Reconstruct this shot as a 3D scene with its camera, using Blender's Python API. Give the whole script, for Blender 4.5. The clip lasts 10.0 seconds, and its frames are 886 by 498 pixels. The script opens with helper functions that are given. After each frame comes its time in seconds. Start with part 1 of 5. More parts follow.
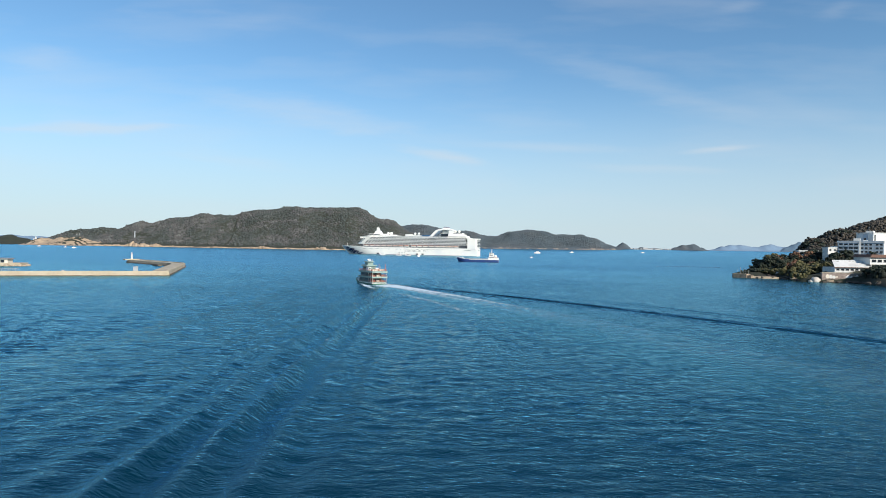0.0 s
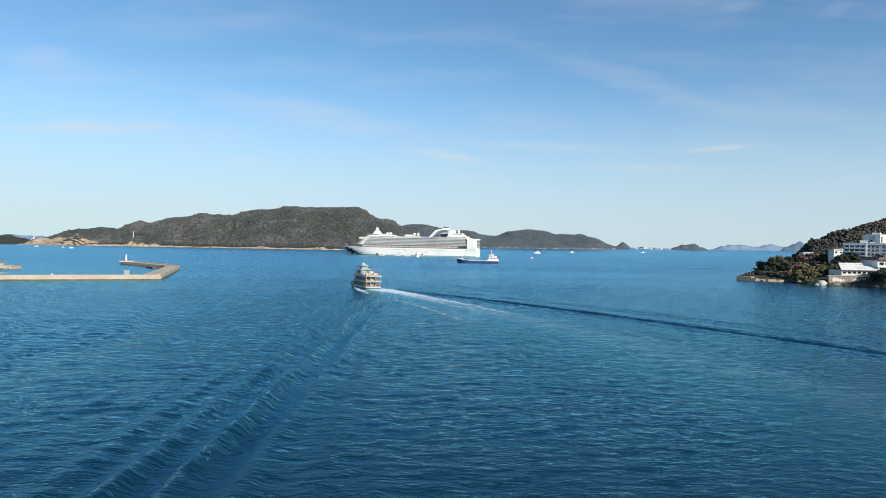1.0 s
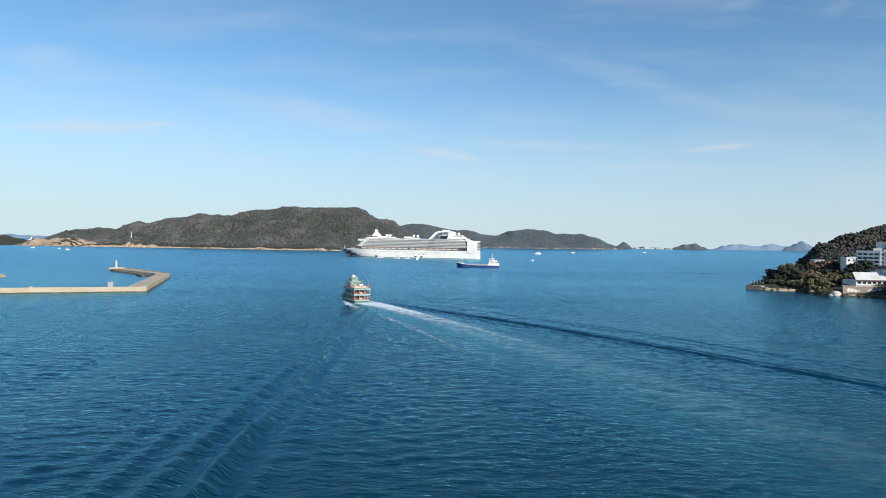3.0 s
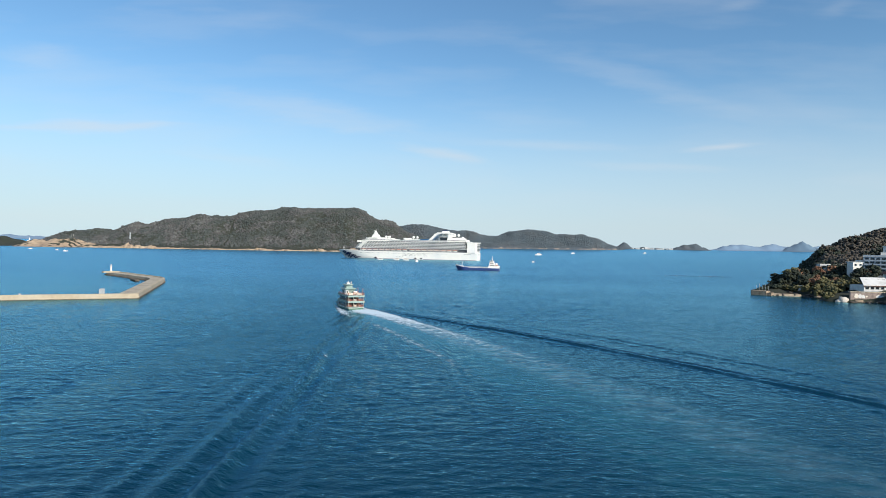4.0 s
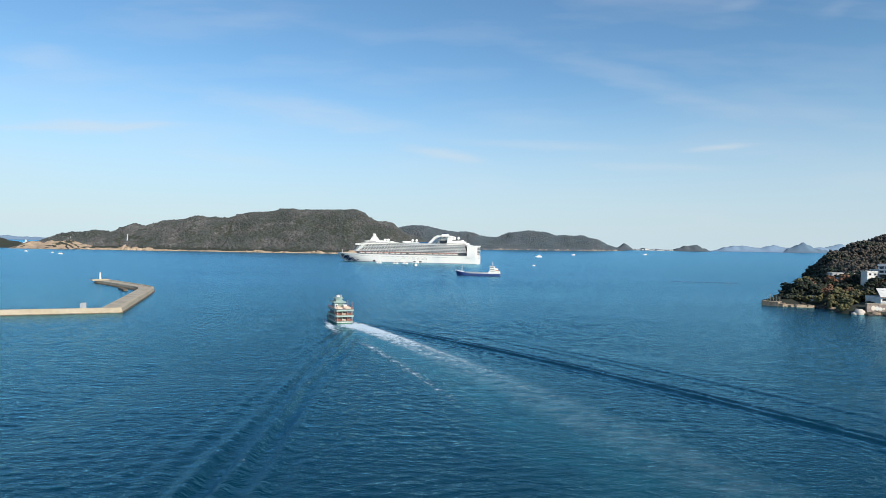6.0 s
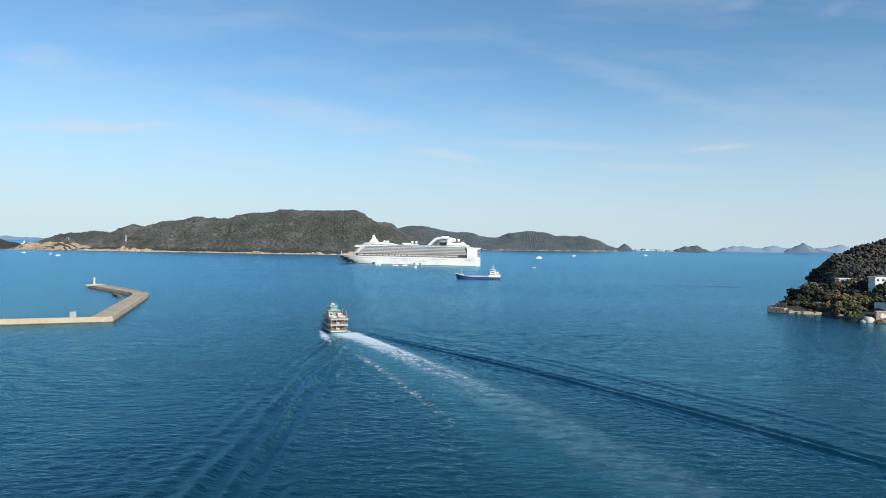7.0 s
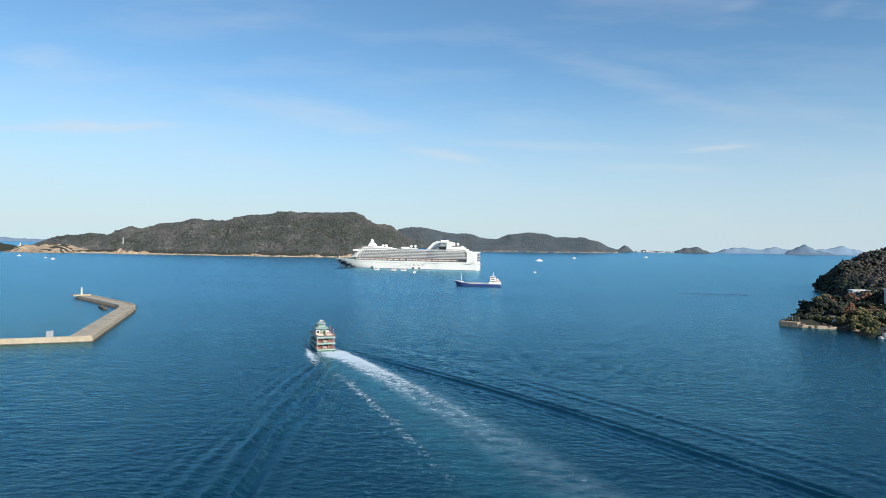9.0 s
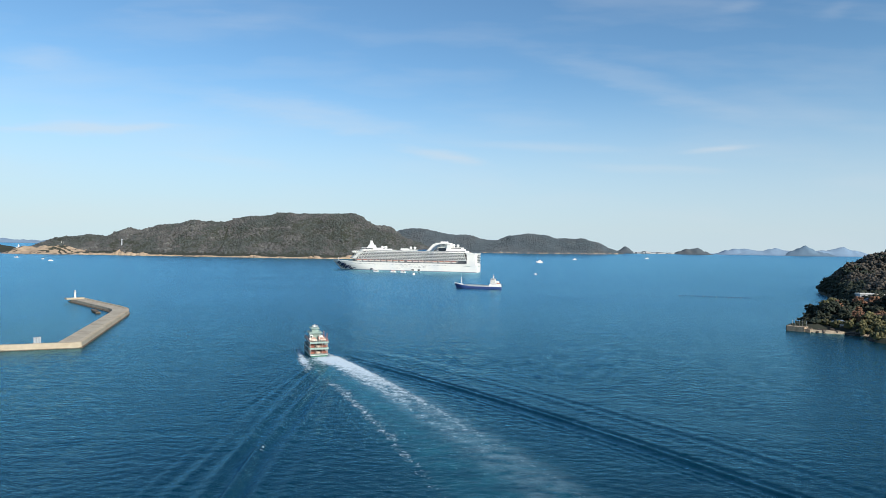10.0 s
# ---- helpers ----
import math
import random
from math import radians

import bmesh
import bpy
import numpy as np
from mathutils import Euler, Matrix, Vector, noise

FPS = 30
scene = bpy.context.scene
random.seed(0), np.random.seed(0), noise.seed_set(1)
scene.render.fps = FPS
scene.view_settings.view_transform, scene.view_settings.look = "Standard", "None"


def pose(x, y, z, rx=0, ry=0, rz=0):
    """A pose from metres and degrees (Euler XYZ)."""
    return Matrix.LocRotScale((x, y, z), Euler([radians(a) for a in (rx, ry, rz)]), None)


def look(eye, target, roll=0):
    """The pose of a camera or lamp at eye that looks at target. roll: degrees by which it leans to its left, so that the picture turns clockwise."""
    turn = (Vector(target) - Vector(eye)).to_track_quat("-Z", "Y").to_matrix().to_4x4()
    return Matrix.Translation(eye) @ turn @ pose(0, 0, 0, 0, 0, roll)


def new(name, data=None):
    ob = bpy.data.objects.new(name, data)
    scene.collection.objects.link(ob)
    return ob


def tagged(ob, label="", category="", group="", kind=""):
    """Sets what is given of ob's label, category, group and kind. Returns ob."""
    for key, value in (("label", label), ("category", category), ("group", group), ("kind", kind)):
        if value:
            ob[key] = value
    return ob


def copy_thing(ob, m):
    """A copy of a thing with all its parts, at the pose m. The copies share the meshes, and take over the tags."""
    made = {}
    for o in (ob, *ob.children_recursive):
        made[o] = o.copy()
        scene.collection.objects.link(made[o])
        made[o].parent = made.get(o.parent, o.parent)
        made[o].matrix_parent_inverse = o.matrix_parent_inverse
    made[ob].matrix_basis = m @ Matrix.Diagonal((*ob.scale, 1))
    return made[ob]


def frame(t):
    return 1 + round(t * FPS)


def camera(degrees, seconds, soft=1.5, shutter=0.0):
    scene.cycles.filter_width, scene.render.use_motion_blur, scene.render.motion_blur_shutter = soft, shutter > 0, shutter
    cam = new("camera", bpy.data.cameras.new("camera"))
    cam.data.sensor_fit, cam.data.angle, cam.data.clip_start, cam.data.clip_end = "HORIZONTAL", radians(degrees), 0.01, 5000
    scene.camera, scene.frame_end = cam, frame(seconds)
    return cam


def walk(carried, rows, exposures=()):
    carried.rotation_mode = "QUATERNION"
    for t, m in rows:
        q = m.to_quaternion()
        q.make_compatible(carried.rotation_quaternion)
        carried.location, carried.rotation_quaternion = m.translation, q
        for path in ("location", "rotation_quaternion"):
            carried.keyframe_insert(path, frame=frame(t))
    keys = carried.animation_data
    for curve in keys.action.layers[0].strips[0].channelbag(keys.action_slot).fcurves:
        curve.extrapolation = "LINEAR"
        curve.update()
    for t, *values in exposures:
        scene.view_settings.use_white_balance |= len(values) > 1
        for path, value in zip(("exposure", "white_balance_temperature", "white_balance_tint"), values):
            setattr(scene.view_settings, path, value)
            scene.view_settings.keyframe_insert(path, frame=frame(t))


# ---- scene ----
cam = camera(70, 10.0, soft=0.9)
ROLL = 0.97
PATH = [  # seconds, eye, pitch, turn to the left
    (0.0, (-0.00, -0.00, 20.23), -0.294, 0.005),
    (0.5, (0.33, 4.38, 21.11), -0.330, -0.005),
    (1.0, (0.68, 8.66, 22.36), -0.354, -0.005),
    (1.5, (0.98, 12.79, 23.95), -0.382, 0.002),
    (2.0, (1.20, 16.76, 25.62), -0.415, 0.015),
    (2.5, (1.43, 20.70, 27.22), -0.442, 0.028),
    (4.0, (2.04, 32.83, 31.95), -0.462, 0.028),
    (4.5, (2.19, 36.80, 33.38), -0.456, 0.026),
    (5.0, (2.26, 40.83, 34.68), -0.447, 0.020),
    (5.5, (2.29, 44.95, 36.14), -0.444, 0.011),
    (7.0, (2.41, 57.52, 41.28), -0.435, -0.005),
    (7.5, (2.55, 61.78, 43.20), -0.428, -0.015),
    (8.0, (2.72, 66.01, 45.09), -0.425, -0.022),
    (8.5, (2.88, 70.18, 46.80), -0.417, -0.025),
    (9.0, (3.07, 74.34, 48.20), -0.396, -0.022),
    (9.5, (3.28, 78.55, 49.08), -0.352, -0.016),
    (10.0, (3.45, 82.74, 49.42), -0.309, -0.017),
]
walk(cam, [(t, pose(*eye, 90 + tilt, 0, turn) @ pose(0, 0, 0, 0, 0, ROLL)) for t, eye, tilt, turn in PATH],
     exposures=[(0.0, 0.0), (10.0, 0.0)])

# ---- light ----
SUN_TURN, SUN_HEIGHT = radians(142), radians(28)  # clockwise from +y, above the horizon


def streak_nodes(nt, uv, grain, u0, v0, u1, v1, wide, weight):
    """One thin cirrus streak from (u0, v0) to (u1, v1) on the sky, frayed by a noise."""
    ln = math.hypot(u1 - u0, v1 - v0)
    mp = nt.nodes.new("ShaderNodeMapping")
    mp.vector_type = "TEXTURE"
    mp.inputs["Location"].default_value = ((u0 + u1) / 2, (v0 + v1) / 2, 0)
    mp.inputs["Rotation"].default_value = (0, 0, math.atan2(v1 - v0, u1 - u0))
    mp.inputs["Scale"].default_value = (ln * 0.62, wide, 1)
    nt.links.new(uv, mp.inputs["Vector"])
    add = nt.nodes.new("ShaderNodeVectorMath")
    add.operation = "ADD"
    nt.links.new(mp.outputs[0], add.inputs[0])
    nt.links.new(grain, add.inputs[1])
    length = nt.nodes.new("ShaderNodeVectorMath")
    length.operation = "LENGTH"
    nt.links.new(add.outputs[0], length.inputs[0])
    r = nt.nodes.new("ShaderNodeMapRange")
    r.interpolation_type = "SMOOTHSTEP"
    for i, v in ((1, 1.15), (2, 0.0), (3, 0.0), (4, weight)):
        r.inputs[i].default_value = v
    nt.links.new(length.outputs["Value"], r.inputs[0])
    return r.outputs[0]


def make_world():
    w = bpy.data.worlds.new("sky")
    scene.world = w
    w.use_nodes = True
    nt = w.node_tree
    nt.nodes.clear()
    N = nt.nodes.new
    tc = N("ShaderNodeTexCoord")
    sep = N("ShaderNodeSeparateXYZ")
    nt.links.new(tc.outputs["Generated"], sep.inputs[0])
    up = N("ShaderNodeMath")
    up.operation = "MAXIMUM"
    up.inputs[1].default_value = 0.03
    nt.links.new(sep.outputs[2], up.inputs[0])
    com = N("ShaderNodeCombineXYZ")
    nt.links.new(sep.outputs[0], com.inputs[0])
    nt.links.new(sep.outputs[1], com.inputs[1])
    nt.links.new(up.outputs[0], com.inputs[2])
    sky = N("ShaderNodeTexSky")
    sky.sky_type = "NISHITA"
    sky.sun_disc = False
    sky.sun_elevation, sky.sun_rotation = SUN_HEIGHT, SUN_TURN
    sky.air_density, sky.dust_density, sky.ozone_density = 1.0, 0.2, 4.0
    nt.links.new(com.outputs[0], sky.inputs[0])
    # the sky seen as a flat chart: u to the right, v up, in tangents from the way ahead
    div = N("ShaderNodeMath")
    div.operation = "MAXIMUM"
    div.inputs[1].default_value = 0.05
    nt.links.new(sep.outputs[1], div.inputs[0])
    u, v = N("ShaderNodeMath"), N("ShaderNodeMath")
    for m, o in ((u, 0), (v, 2)):
        m.operation = "DIVIDE"
        nt.links.new(sep.outputs[o], m.inputs[0])
        nt.links.new(div.outputs[0], m.inputs[1])
    uv = N("ShaderNodeCombineXYZ")
    nt.links.new(u.outputs[0], uv.inputs[0])
    nt.links.new(v.outputs[0], uv.inputs[1])
    fray = N("ShaderNodeMapping")
    fray.inputs["Scale"].default_value = (5, 26, 1)
    nt.links.new(uv.outputs[0], fray.inputs["Vector"])
    ns = N("ShaderNodeTexNoise")
    ns.inputs["Scale"].default_value = 1.6
    ns.inputs["Detail"].default_value = 7
    ns.inputs["Roughness"].default_value = 0.62
    nt.links.new(fray.outputs[0], ns.inputs["Vector"])
    off = N("ShaderNodeVectorMath")
    off.operation = "MULTIPLY_ADD"
    off.inputs[1].default_value = (1.3, 1.9, 0)
    off.inputs[2].default_value = (-0.65, -0.95, 0)
    nt.links.new(ns.outputs["Color"], off.inputs[0])
    total = None
    for row in STREAKS:
        s = streak_nodes(nt, uv.outputs[0], off.outputs[0], *row)
        if total is None:
            total = s
        else:
            a = N("ShaderNodeMath")
            a.operation = "ADD"
            nt.links.new(total, a.inputs[0])
            nt.links.new(s, a.inputs[1])
            total = a.outputs[0]
    # faint veil everywhere
    veil = N("ShaderNodeTexNoise")
    veil.inputs["Scale"].default_value = 0.55
    veil.inputs["Detail"].default_value = 5
    nt.links.new(fray.outputs[0], veil.inputs["Vector"])
    vr = N("ShaderNodeMapRange")
    for i, x in ((1, 0.48), (2, 0.8), (3, 0.0), (4, 0.22)):
        vr.inputs[i].default_value = x
    nt.links.new(veil.outputs["Fac"], vr.inputs[0])
    a = N("ShaderNodeMath")
    a.operation = "ADD"
    a.use_clamp = True
    nt.links.new(total, a.inputs[0])
    nt.links.new(vr.outputs[0], a.inputs[1])
    # haze towards the horizon
    hz = N("ShaderNodeMapRange")
    hz.interpolation_type = "SMOOTHERSTEP"
    for i, x in ((1, -0.02), (2, 0.30), (3, HAZE), (4, 0.0)):
        hz.inputs[i].default_value = x
    nt.links.new(sep.outputs[2], hz.inputs[0])
    hm = N("ShaderNodeMix")
    hm.data_type = "RGBA"
    hm.inputs["B"].default_value = HAZE_COLOUR
    nt.links.new(hz.outputs[0], hm.inputs["Factor"])
    tint = N("ShaderNodeMix")
    tint.data_type, tint.blend_type = "RGBA", "MULTIPLY"
    tint.inputs["Factor"].default_value = 1
    tint.inputs["B"].default_value = (0.82, 0.99, 1.0, 1)
    nt.links.new(sky.outputs[0], tint.inputs["A"])
    nt.links.new(tint.outputs["Result"], hm.inputs["A"])
    mix = N("ShaderNodeMix")
    mix.data_type = "RGBA"
    mix.inputs["B"].default_value = CLOUD_COLOUR
    nt.links.new(a.outputs[0], mix.inputs["Factor"])
    nt.links.new(hm.outputs["Result"], mix.inputs["A"])
    bg = N("ShaderNodeBackground")
    bg.inputs["Strength"].default_value = SKY_STRENGTH
    out = N("ShaderNodeOutputWorld")
    nt.links.new(mix.outputs["Result"], bg.inputs["Color"])
    nt.links.new(bg.outputs[0], out.inputs[0])


SKY_STRENGTH = 0.14
HAZE, HAZE_COLOUR = 0.80, (3.95, 4.75, 5.55, 1)
CLOUD_COLOUR = (5.0, 5.3, 5.6, 1)
STREAKS = [  # u0, v0, u1, v1, half width, weight
    (-0.07, 0.153, 0.07, 0.131, 0.0102, 0.41),
    (-0.74, 0.172, -0.42, 0.180, 0.012, 0.42),
    (0.38, 0.154, 0.49, 0.165, 0.0068, 0.41),
    (0.10, 0.32, 0.46, 0.216, 0.024, 0.15),
    (0.02, 0.16, 0.3, 0.157, 0.0102, 0.22),
    (0.43, 0.378, 0.5, 0.395, 0.015, 0.13),
    (0.58, 0.372, 0.64, 0.392, 0.015, 0.09),
    (-0.7, 0.284, -0.58, 0.28, 0.0238, 0.17),
    (-0.42, 0.236, -0.02, 0.172, 0.026, 0.24),
    (-0.44, 0.14, -0.24, 0.117, 0.0136, 0.15),
    (0.22, 0.13, 0.45, 0.125, 0.0102, 0.19),
    (-0.6, 0.33, -0.25, 0.345, 0.034, 0.11),
]
make_world()
sun = new("sun", bpy.data.lights.new("sun", "SUN"))
sun.data.energy, sun.data.angle, sun.data.color = 5.6, radians(0.53), (1.0, 0.93, 0.82)
sun.matrix_world = look((math.sin(SUN_TURN) * 100, math.cos(SUN_TURN) * 100, math.tan(SUN_HEIGHT) * 100), (0, 0, 0))


# ---- materials ----
def mat(name, colour, rough=0.6, vary=0.15, scale=2.0, bump=0.0, bump_scale=8.0, metal=0.0, second=None, second_scale=0.3,
        second_lim=(0.45, 0.65), island=0.0, per_object=0.0, alpha=1.0, stretch=(1, 1, 1)):
    """A worn surface: colour with grain, a second colour in larger stains, relief."""
    m = bpy.data.materials.new(name)
    m.use_nodes = True
    nt = m.node_tree
    b = nt.nodes["Principled BSDF"]
    b.inputs["Roughness"].default_value = rough
    b.inputs["Metallic"].default_value = metal
    geo = nt.nodes.new("ShaderNodeTexCoord")
    mp = nt.nodes.new("ShaderNodeMapping")
    mp.inputs["Scale"].default_value = stretch
    nt.links.new(geo.outputs["Object"], mp.inputs["Vector"])
    n1 = nt.nodes.new("ShaderNodeTexNoise")
    n1.inputs["Scale"].default_value = scale
    n1.inputs["Detail"].default_value = 6
    nt.links.new(mp.outputs[0], n1.inputs["Vector"])
    col = nt.nodes.new("ShaderNodeRGB")
    col.outputs[0].default_value = (*colour, 1)
    c = col.outputs[0]
    if second:
        n2 = nt.nodes.new("ShaderNodeTexNoise")
        n2.inputs["Scale"].default_value = second_scale
        n2.inputs["Detail"].default_value = 8
        n2.inputs["Roughness"].default_value = 0.65
        nt.links.new(mp.outputs[0], n2.inputs["Vector"])
        r = nt.nodes.new("ShaderNodeMapRange")
        r.inputs[1].default_value, r.inputs[2].default_value = second_lim
        nt.links.new(n2.outputs["Fac"], r.inputs[0])
        mx = nt.nodes.new("ShaderNodeMix")
        mx.data_type = "RGBA"
        mx.inputs["B"].default_value = (*second, 1)
        nt.links.new(r.outputs[0], mx.inputs["Factor"])
        nt.links.new(c, mx.inputs["A"])
        c = mx.outputs["Result"]
    hsv = nt.nodes.new("ShaderNodeHueSaturation")
    nt.links.new(c, hsv.inputs["Color"])
    vr = nt.nodes.new("ShaderNodeMapRange")
    for i, x in ((1, 0.25), (2, 0.75), (3, 1 - vary), (4, 1 + vary)):
        vr.inputs[i].default_value = x
    nt.links.new(n1.outputs["Fac"], vr.inputs[0])
    value = vr.outputs[0]
    if island or per_object:
        src = nt.nodes.new("ShaderNodeNewGeometry").outputs["Random Per Island"] if island else nt.nodes.new("ShaderNodeObjectInfo").outputs["Random"]
        ir = nt.nodes.new("ShaderNodeMapRange")
        k = island or per_object
        ir.inputs[3].default_value, ir.inputs[4].default_value = 1 - k, 1 + k
        nt.links.new(src, ir.inputs[0])
        mu = nt.nodes.new("ShaderNodeMath")
        mu.operation = "MULTIPLY"
        nt.links.new(value, mu.inputs[0])
        nt.links.new(ir.outputs[0], mu.inputs[1])
        value = mu.outputs[0]
        if island:
            hr = nt.nodes.new("ShaderNodeMapRange")
            hr.inputs[3].default_value, hr.inputs[4].default_value = 0.5 + 0.025 * island, 0.5 - 0.03 * island
            nt.links.new(src, hr.inputs[0])
            nt.links.new(hr.outputs[0], hsv.inputs["Hue"])
    nt.links.new(value, hsv.inputs["Value"])
    nt.links.new(hsv.outputs[0], b.inputs["Base Color"])
    if bump:
        n3 = nt.nodes.new("ShaderNodeTexNoise")
        n3.inputs["Scale"].default_value = bump_scale
        n3.inputs["Detail"].default_value = 5
        nt.links.new(mp.outputs[0], n3.inputs["Vector"])
        bp = nt.nodes.new("ShaderNodeBump")
        bp.inputs["Strength"].default_value = 1
        bp.inputs["Distance"].default_value = bump
        nt.links.new(n3.outputs["Fac"], bp.inputs["Height"])
        nt.links.new(bp.outputs[0], b.inputs["Normal"])
    return m


DEEP, AIRY = (0.0007, 0.0185, 0.0345, 1), (0.020, 0.145, 0.190, 1)


def water_material(name, wake):
    m = bpy.data.materials.new(name)
    m.use_nodes = True
    nt = m.node_tree
    N, L = nt.nodes.new, nt.links.new
    nt.nodes.remove(nt.nodes["Principled BSDF"])
    body, gloss, both = N("ShaderNodeBsdfDiffuse"), N("ShaderNodeBsdfGlossy"), N("ShaderNodeMixShader")
    # blue gloss tint: the reflection of higher, bluer sky is put into this colour
    gloss.inputs["Color"].default_value = (0.44, 0.83, 1.0, 1)
    pos = N("ShaderNodeNewGeometry").outputs["Position"]
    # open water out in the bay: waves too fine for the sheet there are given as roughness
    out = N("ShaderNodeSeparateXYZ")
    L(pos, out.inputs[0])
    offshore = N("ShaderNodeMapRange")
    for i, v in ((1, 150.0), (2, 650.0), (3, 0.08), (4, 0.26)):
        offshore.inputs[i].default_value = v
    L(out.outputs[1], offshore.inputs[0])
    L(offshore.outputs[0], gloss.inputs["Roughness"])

    def noise(scale, detail, stretch=(1, 1, 1), rough=0.55, turn=0.0):
        mp = N("ShaderNodeMapping")
        mp.inputs["Scale"].default_value = stretch
        mp.inputs["Rotation"].default_value = (0, 0, turn)
        L(pos, mp.inputs["Vector"])
        n = N("ShaderNodeTexNoise")
        n.inputs["Scale"].default_value = scale
        n.inputs["Detail"].default_value = detail
        n.inputs["Roughness"].default_value = rough
        L(mp.outputs[0], n.inputs["Vector"])
        return n.outputs["Fac"]

    def math_(op, a, c, clamp=False):
        n = N("ShaderNodeMath")
        n.operation, n.use_clamp = op, clamp
        for i, x in enumerate((a, c)):
            if isinstance(x, (int, float)):
                n.inputs[i].default_value = x
            else:
                L(x, n.inputs[i])
        return n.outputs[0]

    def ramp(x, lo, hi, to0=0.0, to1=1.0):
        r = N("ShaderNodeMapRange")
        for i, v in ((1, lo), (2, hi), (3, to0), (4, to1)):
            r.inputs[i].default_value = v
        L(x, r.inputs[0])
        return r.outputs[0]

    def mix(f, a, c):
        n = N("ShaderNodeMix")
        n.data_type = "RGBA"
        L(f, n.inputs["Factor"])
        for k, x in (("A", a), ("B", c)):
            if isinstance(x, tuple):
                n.inputs[k].default_value = x
            else:
                L(x, n.inputs[k])
        return n.outputs["Result"]

    chop = noise(0.55, 3, (0.8, 1.5, 1), 0.6, 0.2)
    fine = noise(2.0, 4, (0.8, 1.4, 1), 0.6, -0.12)
    mid = noise(0.2, 3, (0.7, 1.5, 1), 0.6, 0.05)
    swell = noise(0.06, 3, (0.6, 1.6, 1), 0.6, 0.1)
    gust = noise(0.0065, 4, (0.45, 1.6, 1), 0.55, 0.1)
    calm = ramp(gust, 0.35, 0.65, 0.75, 1.15)
    h = math_("ADD", math_("MULTIPLY", chop, math_("MULTIPLY", calm, CHOP)), math_("MULTIPLY", fine, math_("MULTIPLY", calm, FINE)))
    h = math_("ADD", math_("ADD", h, math_("MULTIPLY", mid, math_("MULTIPLY", calm, MID))), math_("MULTIPLY", swell, SWELL))
    bp = N("ShaderNodeBump")
    bp.inputs["Strength"].default_value, bp.inputs["Distance"].default_value = 1, 1
    L(h, bp.inputs["Height"])
    fr = N("ShaderNodeFresnel")
    fr.inputs["IOR"].default_value = 1.333
    for node in (body, gloss, fr):
        L(bp.outputs[0], node.inputs["Normal"])
    shine = math_("MULTIPLY", fr.outputs[0], SHINE)
    tone = mix(ramp(gust, 0.35, 0.7), DEEP, (0.0010, 0.027, 0.049, 1))
    if wake:
        at = N("ShaderNodeAttribute")
        at.attribute_name = "foam"
        sp = N("ShaderNodeSeparateColor")
        L(at.outputs["Color"], sp.inputs[0])
        # milky aerated water in long streaks, broken foam clots with a little lace between them
        milk = math_("MULTIPLY", sp.outputs[1], ramp(noise(0.16, 6, (0.7, 1.2, 1), 0.68, 0.15), 0.30, 0.66), True)
        tone = mix(milk, tone, AIRY)
        tone = mix(math_("MULTIPLY", sp.outputs[2], ramp(noise(0.26, 7, (0.6, 1.3, 1), 0.7, 0.1), 0.40, 0.72), True), tone, (0.23, 0.33, 0.38, 1))
        warp = N("ShaderNodeTexNoise")
        warp.inputs["Scale"].default_value, warp.inputs["Detail"].default_value = 0.5, 4
        L(pos, warp.inputs["Vector"])
        wv = N("ShaderNodeVectorMath")
        wv.operation = "MULTIPLY_ADD"
        wv.inputs[1].default_value = (3, 3, 0)
        L(warp.outputs["Color"], wv.inputs[0])
        L(pos, wv.inputs[2])
        cells = N("ShaderNodeTexVoronoi")
        cells.feature = "DISTANCE_TO_EDGE"
        cells.inputs["Scale"].default_value = 0.62
        L(wv.outputs[0], cells.inputs["Vector"])
        web = ramp(cells.outputs["Distance"], 0.0, 0.16, 1.0, 0.0)
        clots = ramp(noise(0.32, 8, (1, 1, 1), 0.72), 0.30, 0.70)
        froth = ramp(noise(1.0, 7, (1, 1, 1), 0.78), 0.34, 0.66)
        lace = math_("ADD", math_("ADD", math_("MULTIPLY", clots, 0.46), math_("MULTIPLY", froth, 0.40)), math_("MULTIPLY", web, 0.16))
        f = math_("ADD", lace, math_("MULTIPLY", sp.outputs[0], 1.0))
        f = math_("MULTIPLY", ramp(f, 0.84, 1.26, 0.0, 0.95), ramp(sp.outputs[0], 0.02, 0.2), True)
        tone = mix(f, tone, (0.61, 0.71, 0.78, 1))
        shine = math_("MULTIPLY", shine, ramp(f, 0.0, 0.6, 1.0, 0.05))
    L(tone, body.inputs["Color"])
    L(shine, both.inputs[0])
    L(body.outputs[0], both.inputs[1])
    L(gloss.outputs[0], both.inputs[2])
    L(both.outputs[0], nt.nodes["Material Output"].inputs["Surface"])
    return m


CHOP, FINE, MID, SWELL, SHINE = 0.20, 0.09, 0.22, 0.3, 0.95
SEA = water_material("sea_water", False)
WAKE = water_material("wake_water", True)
# main island woods: a little grey haze is already in these three colours
FOREST = mat("evergreen_forest", (0.050, 0.059, 0.054), 0.85, 0.25, 0.12, second=(0.066, 0.072, 0.066), second_scale=0.03, second_lim=(0.40, 0.66), bump=1.0, bump_scale=0.35, island=0.24)
FOREST_BROWN = mat("deciduous_forest", (0.074, 0.075, 0.073), 0.9, 0.25, 0.12, second=(0.086, 0.081, 0.076), second_scale=0.03, bump=1.0, bump_scale=0.35, island=0.18)
FOREST_PALE = mat("dry_scrub", (0.112, 0.112, 0.106), 0.9, 0.25, 0.15, bump=1.0, bump_scale=0.35, island=0.18)
